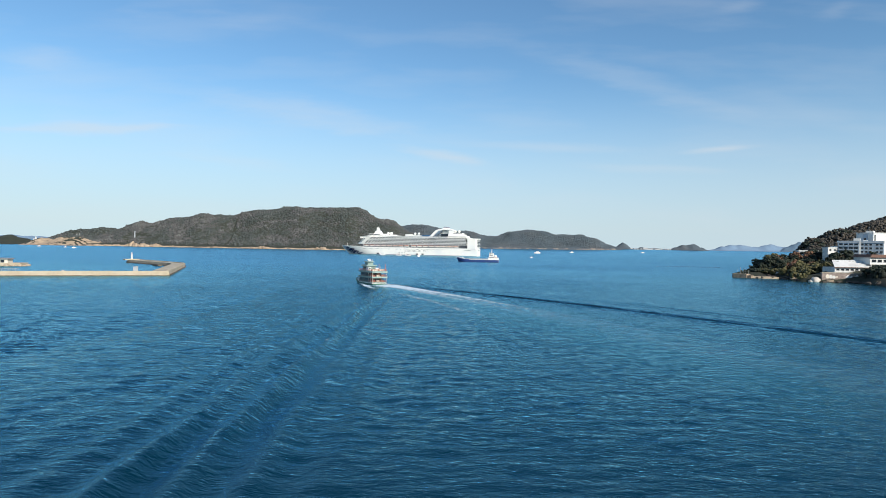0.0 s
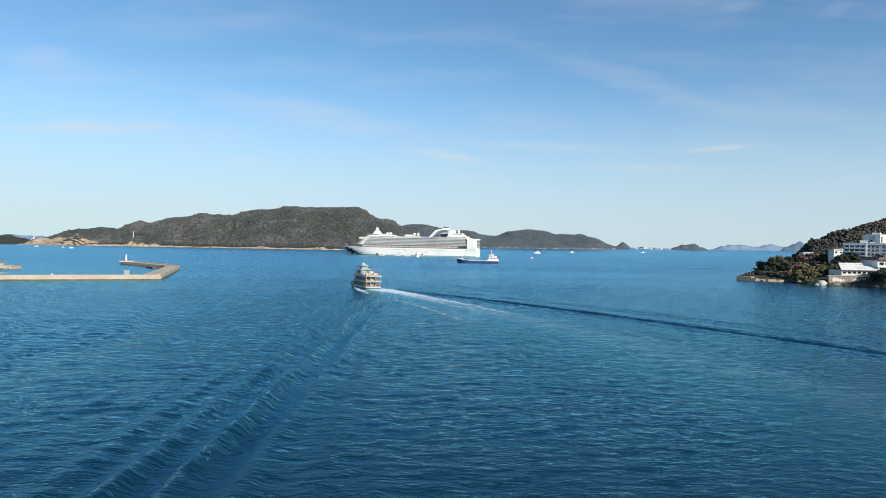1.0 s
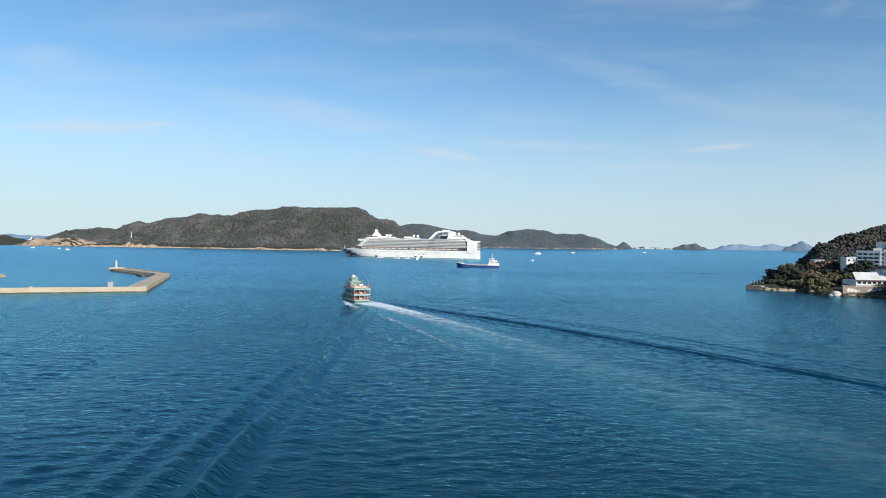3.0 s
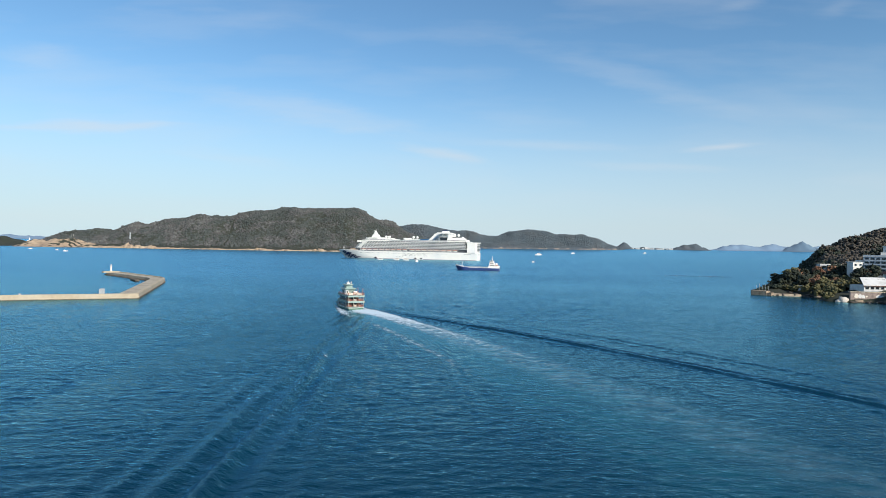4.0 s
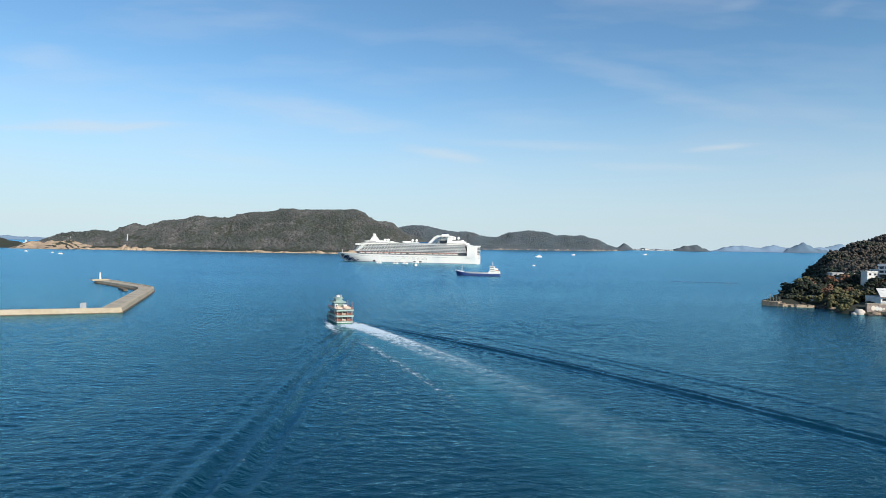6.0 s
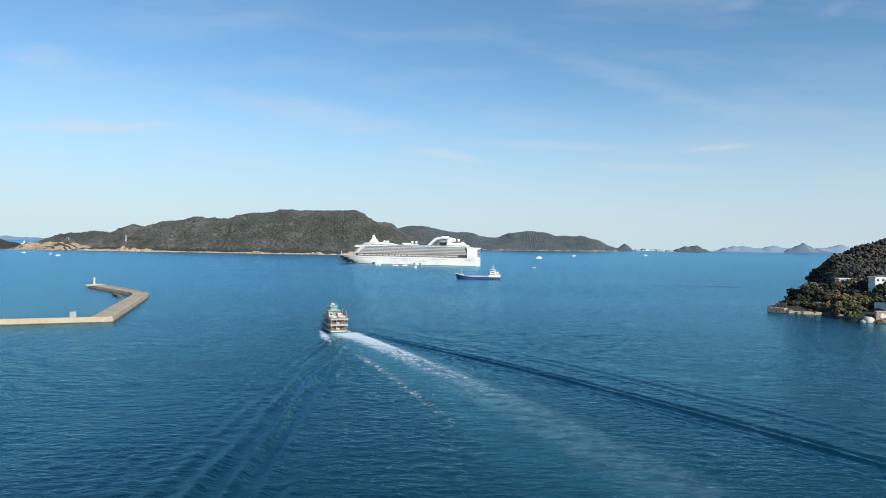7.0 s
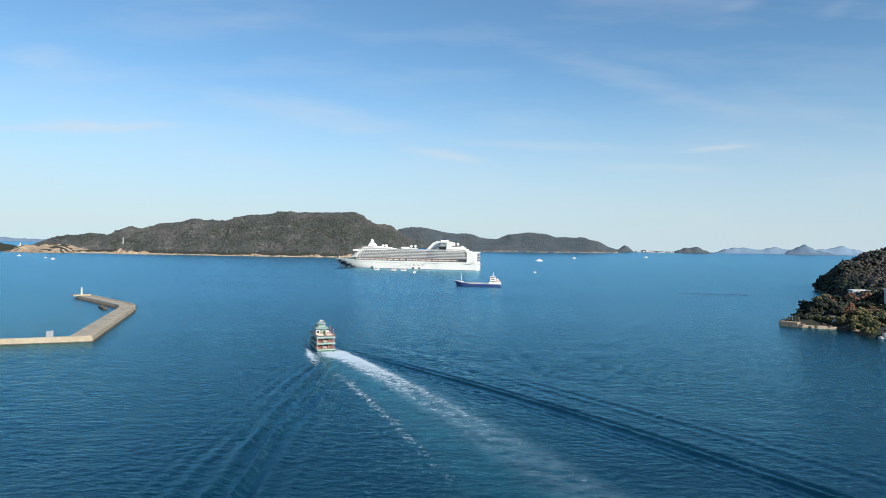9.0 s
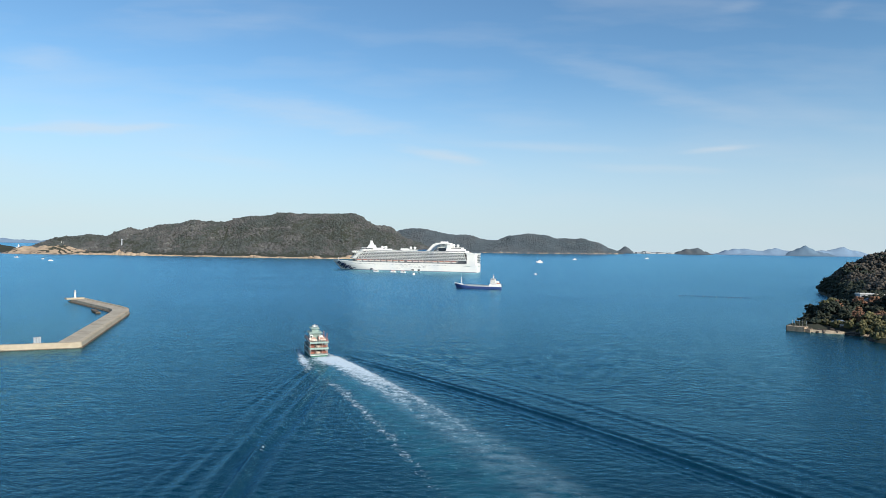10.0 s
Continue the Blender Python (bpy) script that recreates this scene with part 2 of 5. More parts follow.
HILL_EARTH = mat("forest_floor", (0.028, 0.032, 0.020), 0.95, 0.3, 0.05)
CLIFF = mat("tan_cliff", (0.40, 0.295, 0.20), 0.9, 0.3, 0.08, second=(0.20, 0.155, 0.10), second_scale=0.05, second_lim=(0.48, 0.72), bump=1.5, bump_scale=0.12)
# land across the bay and beyond: distance haze is mixed into the base colours
HAZE_TINTED_FOREST = mat("haze_tinted_forest", (0.070, 0.090, 0.104), 0.95, 0.15, 0.02, second=(0.092, 0.103, 0.112), second_scale=0.008, island=0.12)
HAZE_TINTED_SHORE = mat("haze_tinted_shore", (0.30, 0.25, 0.20), 0.95, 0.3, 0.02)
HAZE_BLUE_HILL = mat("haze_blue_hill", (0.17, 0.25, 0.345), 1.0, 0.06, 0.006)
HAZE_GREY_HILL = mat("haze_grey_hill", (0.105, 0.165, 0.225), 1.0, 0.12, 0.01)
CONCRETE = mat("sunlit_concrete", (0.46, 0.39, 0.29), 0.9, 0.12, 0.6, second=(0.40, 0.32, 0.22), second_scale=0.08, bump=0.02, bump_scale=2)
DECK_CONCRETE = mat("walkway_concrete", (0.43, 0.37, 0.28), 0.9, 0.15, 0.5, second=(0.33, 0.28, 0.21), second_scale=0.1)
WET_STONE = mat("tide_stained_stone", (0.16, 0.115, 0.07), 0.8, 0.3, 0.4, second=(0.07, 0.055, 0.04), second_scale=0.3, bump=0.1, bump_scale=1.2)
WHITE = mat("white_ship_paint", (0.83, 0.80, 0.74), 0.45, 0.03, 0.15, second=(0.72, 0.72, 0.70), second_scale=0.04)
WHITE_WALL = mat("white_render", (0.66, 0.65, 0.62), 0.8, 0.05, 0.4, second=(0.54, 0.53, 0.50), second_scale=0.15)
GREY_WALL = mat("grey_render", (0.42, 0.44, 0.46), 0.85, 0.08, 0.4, second=(0.34, 0.36, 0.38), second_scale=0.15)
DARK = mat("dark_glass", (0.020, 0.026, 0.034), 0.18, 0.2, 0.5)
# window panes, and ship's recessed walls with their shade put into the colour
SHADE_AND_PANES = mat("shade_and_panes", (0.085, 0.09, 0.10), 0.5, 0.35, 0.35)
NAVY = mat("navy_paint", (0.012, 0.022, 0.085), 0.45, 0.08, 0.3)
BLUE = mat("blue_hull_paint", (0.030, 0.066, 0.21), 0.4, 0.12, 0.2, second=(0.03, 0.05, 0.14), second_scale=0.1)
BOOT = mat("grey_waterline_paint", (0.16, 0.17, 0.22), 0.6, 0.15, 0.2)
ORANGE = mat("orange_canopy", (0.50, 0.20, 0.13), 0.5, 0.1, 0.6)
RUST = mat("rust_red_paint", (0.32, 0.12, 0.085), 0.6, 0.15, 0.8)
GREEN = mat("pale_green_paint", (0.21, 0.27, 0.235), 0.5, 0.1, 0.6, second=(0.26, 0.33, 0.29), second_scale=0.3)
DARK_GREEN = mat("green_hull_paint", (0.03, 0.13, 0.085), 0.4, 0.12, 0.5)
CREAM = mat("cream_paint", (0.66, 0.60, 0.50), 0.55, 0.08, 0.5)
STEEL = mat("grey_steel", (0.35, 0.37, 0.38), 0.45, 0.15, 0.5, metal=0.3)
POOL = mat("blue_sun_shade_glass", (0.03, 0.12, 0.26), 0.2, 0.1, 0.2)
BROWN_ROOF = mat("brown_tile_roof", (0.13, 0.065, 0.045), 0.8, 0.2, 0.8)
GREY_ROOF = mat("grey_tile_roof", (0.20, 0.20, 0.21), 0.7, 0.2, 0.6)
BARK = mat("bark", (0.10, 0.075, 0.055), 0.9, 0.3, 3)
LEAF = mat("evergreen_leaves", (0.017, 0.025, 0.013), 0.8, 0.3, 0.4, bump=0.6, bump_scale=1.1, island=0.4)
LEAF_OLIVE = mat("olive_leaves", (0.090, 0.084, 0.030), 0.8, 0.3, 0.4, bump=0.6, bump_scale=1.1, island=0.4)
LEAF_RED = mat("russet_autumn_leaves", (0.165, 0.085, 0.045), 0.75, 0.3, 0.4, bump=0.6, bump_scale=1.1, island=0.4)
BEIGE_ROCK = mat("pale_shore_rock", (0.40, 0.31, 0.22), 0.9, 0.3, 0.3, second=(0.2, 0.15, 0.10), second_scale=0.25, bump=0.2, bump_scale=0.8)
DARK_ROCK = mat("dark_shore_rock", (0.075, 0.062, 0.05), 0.9, 0.3, 0.3, bump=0.2, bump_scale=0.8)


# ---- building helpers ----
class Shape:
    """Collects boxes, prisms, rods, blobs and lofts for one mesh."""

    def __init__(self):
        self.v, self.f, self.smooth = [], [], False

    def add(self, verts, faces):
        n = len(self.v)
        self.v += [tuple(p) for p in verts]
        self.f += [tuple(i + n for i in f) for f in faces]
        return self

    def box(self, x0, x1, y0, y1, z0, z1, turn=0.0, at=(0, 0)):
        c, s = math.cos(turn), math.sin(turn)
        vs = [(x, y, z) for z in (z0, z1) for x, y in ((x0, y0), (x1, y0), (x1, y1), (x0, y1))]
        vs = [(at[0] + x * c - y * s, at[1] + x * s + y * c, z) for x, y, z in vs]
        return self.add(vs, [(3, 2, 1, 0), (4, 5, 6, 7), (0, 1, 5, 4), (1, 2, 6, 5), (2, 3, 7, 6), (3, 0, 4, 7)])

    def prism(self, outline, z0, z1, inset=0.0):
        """An upright prism over a flat outline, anticlockwise; the top may be drawn in."""
        n = len(outline)
        cx, cy = sum(p[0] for p in outline) / n, sum(p[1] for p in outline) / n
        top = [(cx + (x - cx) * (1 - inset), cy + (y - cy) * (1 - inset), z1) for x, y in outline]
        vs = [(x, y, z0) for x, y in outline] + top
        fs = [tuple(range(n - 1, -1, -1)), tuple(range(n, 2 * n))] + [(i, (i + 1) % n, n + (i + 1) % n, n + i) for i in range(n)]
        return self.add(vs, fs)

    def side_prism(self, outline, y0, y1):
        """A prism over an outline in x and z, from y0 to y1."""
        n = len(outline)
        vs = [(x, y0, z) for x, z in outline] + [(x, y1, z) for x, z in outline]
        fs = [tuple(range(n)), tuple(range(2 * n - 1, n - 1, -1))] + [(i, n + i, n + (i + 1) % n, (i + 1) % n) for i in range(n)]
        return self.add(vs, fs)

    def rod(self, a, b, r0, r1=None, sides=8):
        a, b = Vector(a), Vector(b)
        r1 = r0 if r1 is None else r1
        q = (b - a).to_track_quat("Z", "Y").to_matrix()
        ring = [Vector((math.cos(2 * math.pi * i / sides), math.sin(2 * math.pi * i / sides), 0)) for i in range(sides)]
        vs = [a + q @ (p * r0) for p in ring] + [b + q @ (p * r1) for p in ring]
        fs = [tuple(range(sides - 1, -1, -1)), tuple(range(sides, 2 * sides))]
        fs += [(i, (i + 1) % sides, sides + (i + 1) % sides, sides + i) for i in range(sides)]
        return self.add(vs, fs)

    def ball(self, c, r, squash=1.0, rings=6, sides=10):
        vs = [(c[0], c[1], c[2] - r * squash)]
        for j in range(1, rings):
            a = math.pi * j / rings - math.pi / 2
            vs += [(c[0] + r * math.cos(a) * math.cos(2 * math.pi * i / sides), c[1] + r * math.cos(a) * math.sin(2 * math.pi * i / sides),
                    c[2] + r * squash * math.sin(a)) for i in range(sides)]
        vs.append((c[0], c[1], c[2] + r * squash))
        fs = [(0, 1 + (i + 1) % sides, 1 + i) for i in range(sides)]
        for j in range(rings - 2):
            o = 1 + j * sides
            fs += [(o + i, o + (i + 1) % sides, o + sides + (i + 1) % sides, o + sides + i) for i in range(sides)]
        o, e = 1 + (rings - 2) * sides, len(vs) - 1
        fs += [(o + i, o + (i + 1) % sides, e) for i in range(sides)]
        return self.add(vs, fs)

    def loft(self, sections, closed_ends=True):
        """Joins equal open or closed rings of points; each ring is closed."""
        n = len(sections[0])
        vs = [p for s in sections for p in s]
        fs = [(k * n + i, k * n + (i + 1) % n, (k + 1) * n + (i + 1) % n, (k + 1) * n + i) for k in range(len(sections) - 1) for i in range(n)]
        if closed_ends:
            fs += [tuple(range(n - 1, -1, -1)), tuple((len(sections) - 1) * n + i for i in range(n))]
        return self.add(vs, fs)

    def mesh(self, name, material):
        me = bpy.data.meshes.new(name)
        me.from_pydata(self.v, [], self.f)
        me.update()
        if self.smooth:
            me.polygons.foreach_set("use_smooth", [True] * len(me.polygons))
        me.materials.append(material)
        return me


def part(name, shape, material, parent=None, label="", at=None):
    ob = new(name, shape.mesh(name, material) if isinstance(shape, Shape) else shape)
    if at is not None:
        ob.matrix_basis = at
    if parent:
        ob.parent = parent
    return tagged(ob, label)


def thing(name, label, category, at=None, group="", kind=""):
    ob = new(name)
    if at is not None:
        ob.matrix_basis = at
    return tagged(ob, label, category, group, kind)


def hull_shape(length, beam, depth, z0, bow=0.3, rake=0.0, flare=0.1, sheer=0.0, stern=0.85, steps=18, z_steps=4):
    """A ship's hull along +x from the stern at 0: fine bow, raked stem, flared sides, closed deck."""
    s = Shape()
    rings = []
    for i in range(steps + 1):
        t = i / steps
        ring = []
        for j in range(z_steps + 1):
            w = j / z_steps
            reach = length - rake * (1 - w) ** 1.3
            x = t * reach
            tb = max(0.0, (x - reach * (1 - bow)) / (reach * bow))
            half = beam / 2 * max(0.0, 1 - tb ** (1.9 + 1.1 * w)) ** 0.9 * (1 - flare * (1 - w) * (0.3 + tb))
            half *= stern + (1 - stern) * min(1, t / 0.12)
            ring.append((x, half, z0 + (depth + sheer * max(0, t - 0.55) ** 2 / 0.2) * w))
        rings.append([(x, -h, z) for x, h, z in ring] + [(x, h, z) for x, h, z in reversed(ring)])
    s.loft(rings)
    return s


def half_width(x, length, beam, bow, w=1.0, stern=0.85):
    tb = max(0.0, (x - length * (1 - bow)) / (length * bow))
    return beam / 2 * max(0.0, 1 - tb ** (1.9 + 1.1 * w)) ** 0.9 * (stern + (1 - stern) * min(1, x / length / 0.12))


# ---- the sea ----
def chop_height(x, y, spacing):
    """Wind waves: many small wave trains, sharpened at the crest; trains finer than the local mesh fade out."""
    rng = np.random.default_rng(7)
    z = np.zeros_like(x)
    for k in range(96):
        ln = 0.6 * 10 ** (rng.uniform(0, 1) ** 1.2 * 0.90)
        a = 0.12 + rng.normal(0, 0.75) + math.pi / 2
        amp = 0.0068 * ln ** 0.72 * rng.uniform(0.6, 1.3)
        ph = rng.uniform(0, 6.283)
        w = 6.2832 / ln
        wave = np.sin(w * (x * math.cos(a) + y * math.sin(a)) + ph + 1.6 * np.sin((x * 0.19 + y * 0.07) / ln ** 0.5 * 0.5 + k) + 0.9 * np.sin(x * 0.021 + y * 0.013 + k))
        fade = np.clip((ln / spacing - 1.3) / 0.9, 0, 1)
        z += amp * fade * (wave + 0.32 * wave * wave)
    gust = 0.8 + 0.25 * np.sin(x * 0.013 + 1.3) * np.sin(y * 0.021 + 0.4) + 0.2 * np.sin(x * 0.031 - y * 0.017)
    return CHOP_HIGH * z * gust


def grid_mesh(name, V, rows, cols, material, wrap=False):
    """A mesh of quads over rows x cols points, made in bulk."""
    j, i = np.meshgrid(np.arange(rows - 1), np.arange(cols if wrap else cols - 1), indexing="ij")
    n = (i + 1) % cols
    F = np.stack([j * cols + i, j * cols + n, (j + 1) * cols + n, (j + 1) * cols + i], -1).reshape(-1, 4)
    me = bpy.data.meshes.new(name)
    me.vertices.add(rows * cols)
    me.vertices.foreach_set("co", V.reshape(-1).astype(np.float32))
    me.loops.add(F.size)
    me.loops.foreach_set("vertex_index", F.reshape(-1).astype(np.int32))
    me.polygons.add(len(F))
    me.polygons.foreach_set("loop_start", np.arange(0, F.size, 4, dtype=np.int32))
    me.polygons.foreach_set("use_smooth", np.ones(len(F), bool))
    me.update(calc_edges=True)
    me.validate()
    me.materials.append(material)
    return me


CHOP_HIGH = 0.80


def build_sea():
    """One sheet to the horizon, finer towards its middle; its far rim lifts a little, as the true horizon lies beyond the sheet."""
    r = [26.0]
    while r[-1] < 1500:
        r.append(r[-1] * (1.02 if r[-1] < 52 else 1.0038 if r[-1] < 950 else 1.012))
    while r[-1] < 6600:
        r.append(r[-1] * 1.035)
    r = np.array(r)
    ang = np.concatenate([np.linspace(-0.64, 0.64, 600), np.linspace(0.68, 2 * math.pi - 0.68, 70)])
    Rr, A = np.meshgrid(r, ang, indexing="ij")
    X, Y = Rr * np.sin(A), Rr * np.cos(A) - 25
    step = np.maximum(Rr * 0.0038, Rr * np.where(np.abs(A) < 0.65, 0.0021, 0.07))
    step = np.where(Rr > 1500, 60, step)
    k = np.clip((Y - 3300) / 1600, 0, 1.1)
    Z = 19 * k * k * (3 - 2 * np.minimum(k, 1)) + chop_height(X, Y, step)
    me = grid_mesh("sea", np.stack([X, Y, Z], -1), len(r), len(ang), SEA, True)
    tagged(new("water", me), "deep blue open sea with a light wind chop", "sea", kind="structure")


def far_rise(y):
    r = min(max((y - 3300) / 1600, 0), 1.1)
    return 19 * r * r * (3 - 2 * min(r, 1))


build_sea()
FERRY_SPEED = 4.2


def build_wake():
    """The ferry's waves and foam, in the ferry's own space: y ahead, x to starboard, the stern at 0. Kelvin's wave sum gives the relief."""
    rows, cols = 660, 400
    s = np.concatenate([np.linspace(-42, 60, 240), 60 + 290 * np.linspace(0, 1, rows - 239)[1:] ** 1.15])
    c = np.linspace(-1, 1, cols)
    S = np.repeat(s[:, None], cols, 1)
    X = np.sign(c) * (0.55 * np.abs(c) + 0.45 * np.abs(c) ** 2)[None, :] * (18 + 0.56 * np.maximum(S + 42, 0))
    k0 = 9.81 / FERRY_SPEED ** 2
    Z = np.zeros_like(S)
    th = np.linspace(-1.2, 1.2, 620)
    back = S + 13
    for a in th:
        k = k0 / math.cos(a) ** 2
        wgt = math.exp(-(k / 3.0) ** 2) * (0.12 + 1.9 * abs(math.sin(a)) ** 2)
        Z += wgt * np.cos(k * (back * math.cos(a) + 1.1 * X * math.sin(a)) + 0.6 * math.copysign(1, a))
    Z *= 2.32 / 620
    Z *= 1 / (1 + np.exp(-(back - 3) / 2.0))
    Z *= 0.07 * (1 + np.maximum(back, 0) / 30) ** 0.18
    # foam and aerated water
    g = lambda x, w: np.exp(-(x / w) ** 2)
    behind = 1 / (1 + np.exp(-(S - 1) / 1.5))
    P = np.maximum(S, 0)
    bend = 0.00032 * P * P
    upper, lower = 8.3 + 0.125 * P - bend, -1.2 + 0.108 * P - bend
    left = -5.0 - 0.00022 * (P - 70) ** 2 - 3.0 * np.exp(-(P / 40) ** 2)
    mid, half = (upper + lower) / 2, (upper - lower) / 2
    foam = 0.36 * g(X - upper + 0.8, 1.5 + 0.006 * P) * np.exp(-(P / 150) ** 2) * behind
    foam += 0.40 * np.exp(-((X - mid) / (half * 0.95)) ** 4) * np.exp(-(P / 150) ** 2) * behind
    foam += 0.43 * g(X - left, 1.9 + 0.004 * P) * np.exp(-(P / 165) ** 4) * behind * np.clip((S - 35) / 30, 0.12, 1)
    foam += 0.55 * g(X - 0.6, 4.6) * np.exp(-((S - 4) / 13) ** 2)
    foam += 0.24 * np.exp(-((X - (upper + left) / 2) / 11) ** 4) * np.exp(-(P / 90) ** 2) * behind
    for side, lean, k in ((-1, 0.095, 1.0), (1, 0.05, 0.75)):
        run = np.maximum(S + 21, 0)
        foam += k * 0.75 * g(X * side - (5.0 + lean * run), 0.8 + 0.045 * run) * np.exp(-(run / 46) ** 2) * (S > -22.5)
    q = X - (9 + 0.38 * S - 0.00058 * S * S)
    foam += 0.34 * g(q + 0.4, 0.8) * np.clip(np.sin(S * 0.17 + 1.2 * np.sin(S * 0.043)) - 0.45, 0, 1) * (S > 20)
    foam += 0.5 * g(-X - 0.40 * S + 0.00012 * S * S + 9.2, 0.9) * np.clip(np.sin(S * 0.113 + 0.8) - 0.96, 0, 1) * 16 * (S > 60)
    air = np.exp(-((X - (upper + left) / 2) / (upper - left) * 1.75) ** 4) * np.exp(-P / 170) * behind
    haze = np.exp(-((X - mid - 1.0) / (half * 1.25)) ** 4) * np.exp(-(P / 185) ** 2) * behind
    for field in (foam, air, haze):
        field *= np.clip((350 - S) / 80, 0, 1)
    # the sheet lies a hand above the sea and dips under it at its rim
    edge = np.clip((1 - np.abs(c))[None, :] / 0.28, 0, 1) * np.clip((S + 42) / 26, 0, 1) * np.clip((350 - S) / 50, 0, 1)
    edge = edge * edge * (3 - 2 * edge)
    step = np.maximum(np.maximum(np.gradient(X, axis=1), np.gradient(S, axis=0)), 0.0026 * np.clip(360 - S, 80, 400))
    grow = np.clip((S + 16) / 25, 0, 1)
    # starboard: one steep crest with finer ones inside it and a faint second train outside
    beat = 1 + 0.25 * np.sin(S * 0.21 + 0.05 * X) * np.sin(S * 0.057 + 1)
    Z += 1.2 * WAVE * np.exp(-(q / 3.0) ** 2) * np.cos(6.283 * q / 5.0 + 0.9) * grow * beat
    Z += 0.30 * WAVE * np.exp(-((q + 6) / 5.0) ** 2) * np.cos(6.283 * (q - 0.02 * S) / 2.7) * grow * beat
    Z += 0.38 * WAVE * np.exp(-((q - 17) / 6.0) ** 2) * np.cos(6.283 * (q + 0.03 * S) / 6.0) * np.clip((S - 30) / 60, 0, 1)
    # port: a fan of crests in echelon inside the wedge
    q = -X - 0.40 * S + 0.00012 * S * S
    wob = 0.35 * np.sin(S * 0.06 + q * 0.25) + 0.25 * np.sin(S * 0.17 - q * 0.2 + 1)
    cut = np.clip(0.9 + 0.25 * np.sin(S / 11 + q * 0.5) + 0.15 * np.sin(S / 4.7 - q * 0.4), 0.3, 1.2)
    wave = np.cos(6.283 * (q + 9.0) / (5.3 + 0.004 * P) + wob)
    pack = 0.85 * np.exp(-((q + 8.0) / (3.6 + 0.006 * P)) ** 2) + 0.55 * np.exp(-((q + 8.5) / (10.0 + 0.03 * P)) ** 2)
    port = 1 / (1 + np.exp((X + 5) / 1.5))
    Z += 1.9 * WAVE * pack * (wave + 0.3 * wave * wave) * grow * cut * port
    q2 = -X - 0.455 * S - 3
    Z += 0.65 * WAVE * np.exp(-((q2 + 3) / 7.0) ** 2) * np.cos(6.283 * q2 / 4.6) * grow * np.exp(-P / 110) * port
    calm = (0.65 - 0.30 * np.clip(air, 0, 1)) * (1 - 0.5 * np.clip(pack, 0, 1))
    Z = edge * (0.45 + np.clip(Z, -0.6, 1.0)) - 0.35 * (1 - edge) + chop_height(X + 300, -S + 150, step) * (0.25 + 0.75 * edge) * calm + 0.12 * np.clip(foam, 0, 1) * edge
    verts = np.stack([X, -S, Z], -1).reshape(-1, 3)
    me = grid_mesh("wake", verts, len(s), cols, WAKE)
    me.flip_normals()
    col = np.ones((len(verts), 4), np.float32)
    col[:, 0], col[:, 1], col[:, 2] = (np.clip(k, 0, 1).ravel() for k in (foam, air, haze))
    at = me.attributes.new("foam", "FLOAT_COLOR", "POINT")
    at.data.foreach_set("color", col.ravel())
    return tagged(new("wake", me), "white foam trail and diverging wave trains behind the ferry", "wake", kind="stuff")


WAVE = 0.30
wake = build_wake()


# ---- islands ----
def height_of(hills, power=3.0):
    def h(x, y):
        total = 0.0
        for hx, hy, hz, rx, ry in hills:
            a = ((x - hx) / rx) ** 2 + ((y - hy) / ry) ** 2
            if a < 9:
                total += (hz * math.exp(-a)) ** power
        return total ** (1 / power)
    return h


def ico_points():
    t = (1 + 5 ** 0.5) / 2
    v = [(-1, t, 0), (1, t, 0), (-1, -t, 0), (1, -t, 0), (0, -1, t), (0, 1, t), (0, -1, -t), (0, 1, -t), (t, 0, -1), (t, 0, 1), (-t, 0, -1), (-t, 0, 1)]
    f = [(0, 11, 5), (0, 5, 1), (0, 1, 7), (0, 7, 10), (0, 10, 11), (1, 5, 9), (5, 11, 4), (11, 10, 2), (10, 7, 6), (7, 1, 8),
         (3, 9, 4), (3, 4, 2), (3, 2, 6), (3, 6, 8), (3, 8, 9), (4, 9, 5), (2, 4, 11), (6, 2, 10), (8, 6, 7), (9, 8, 1)]
    return np.array(v) / math.hypot(1, t), f


ICO_V, ICO_F = ico_points()


def clumps(name, places, material, rng, lumpy=0.25, smooth=True):
    """One mesh of many leafy clumps: places are (x, y, z, radius, height)."""
    P = np.array(places)
    n = len(P)
    v = ICO_V[None] * (1 + lumpy * rng.standard_normal((n, 12, 1)))
    a = rng.uniform(0, 6.28, n)
    c, s = np.cos(a)[:, None], np.sin(a)[:, None]
    x, y = v[..., 0] * c - v[..., 1] * s, v[..., 0] * s + v[..., 1] * c
    v = np.stack([x * P[:, 3, None] + P[:, 0, None], y * P[:, 3, None] + P[:, 1, None], v[..., 2] * P[:, 4, None] + P[:, 2, None]], -1)
    F = (np.array(ICO_F)[None] + 12 * np.arange(n)[:, None, None]).reshape(-1, 3)
    me = bpy.data.meshes.new(name)
    me.from_pydata(v.reshape(-1, 3).tolist(), [], F.tolist())
    me.polygons.foreach_set("use_smooth", np.full(len(F), smooth))
    me.materials.append(material)
    return me


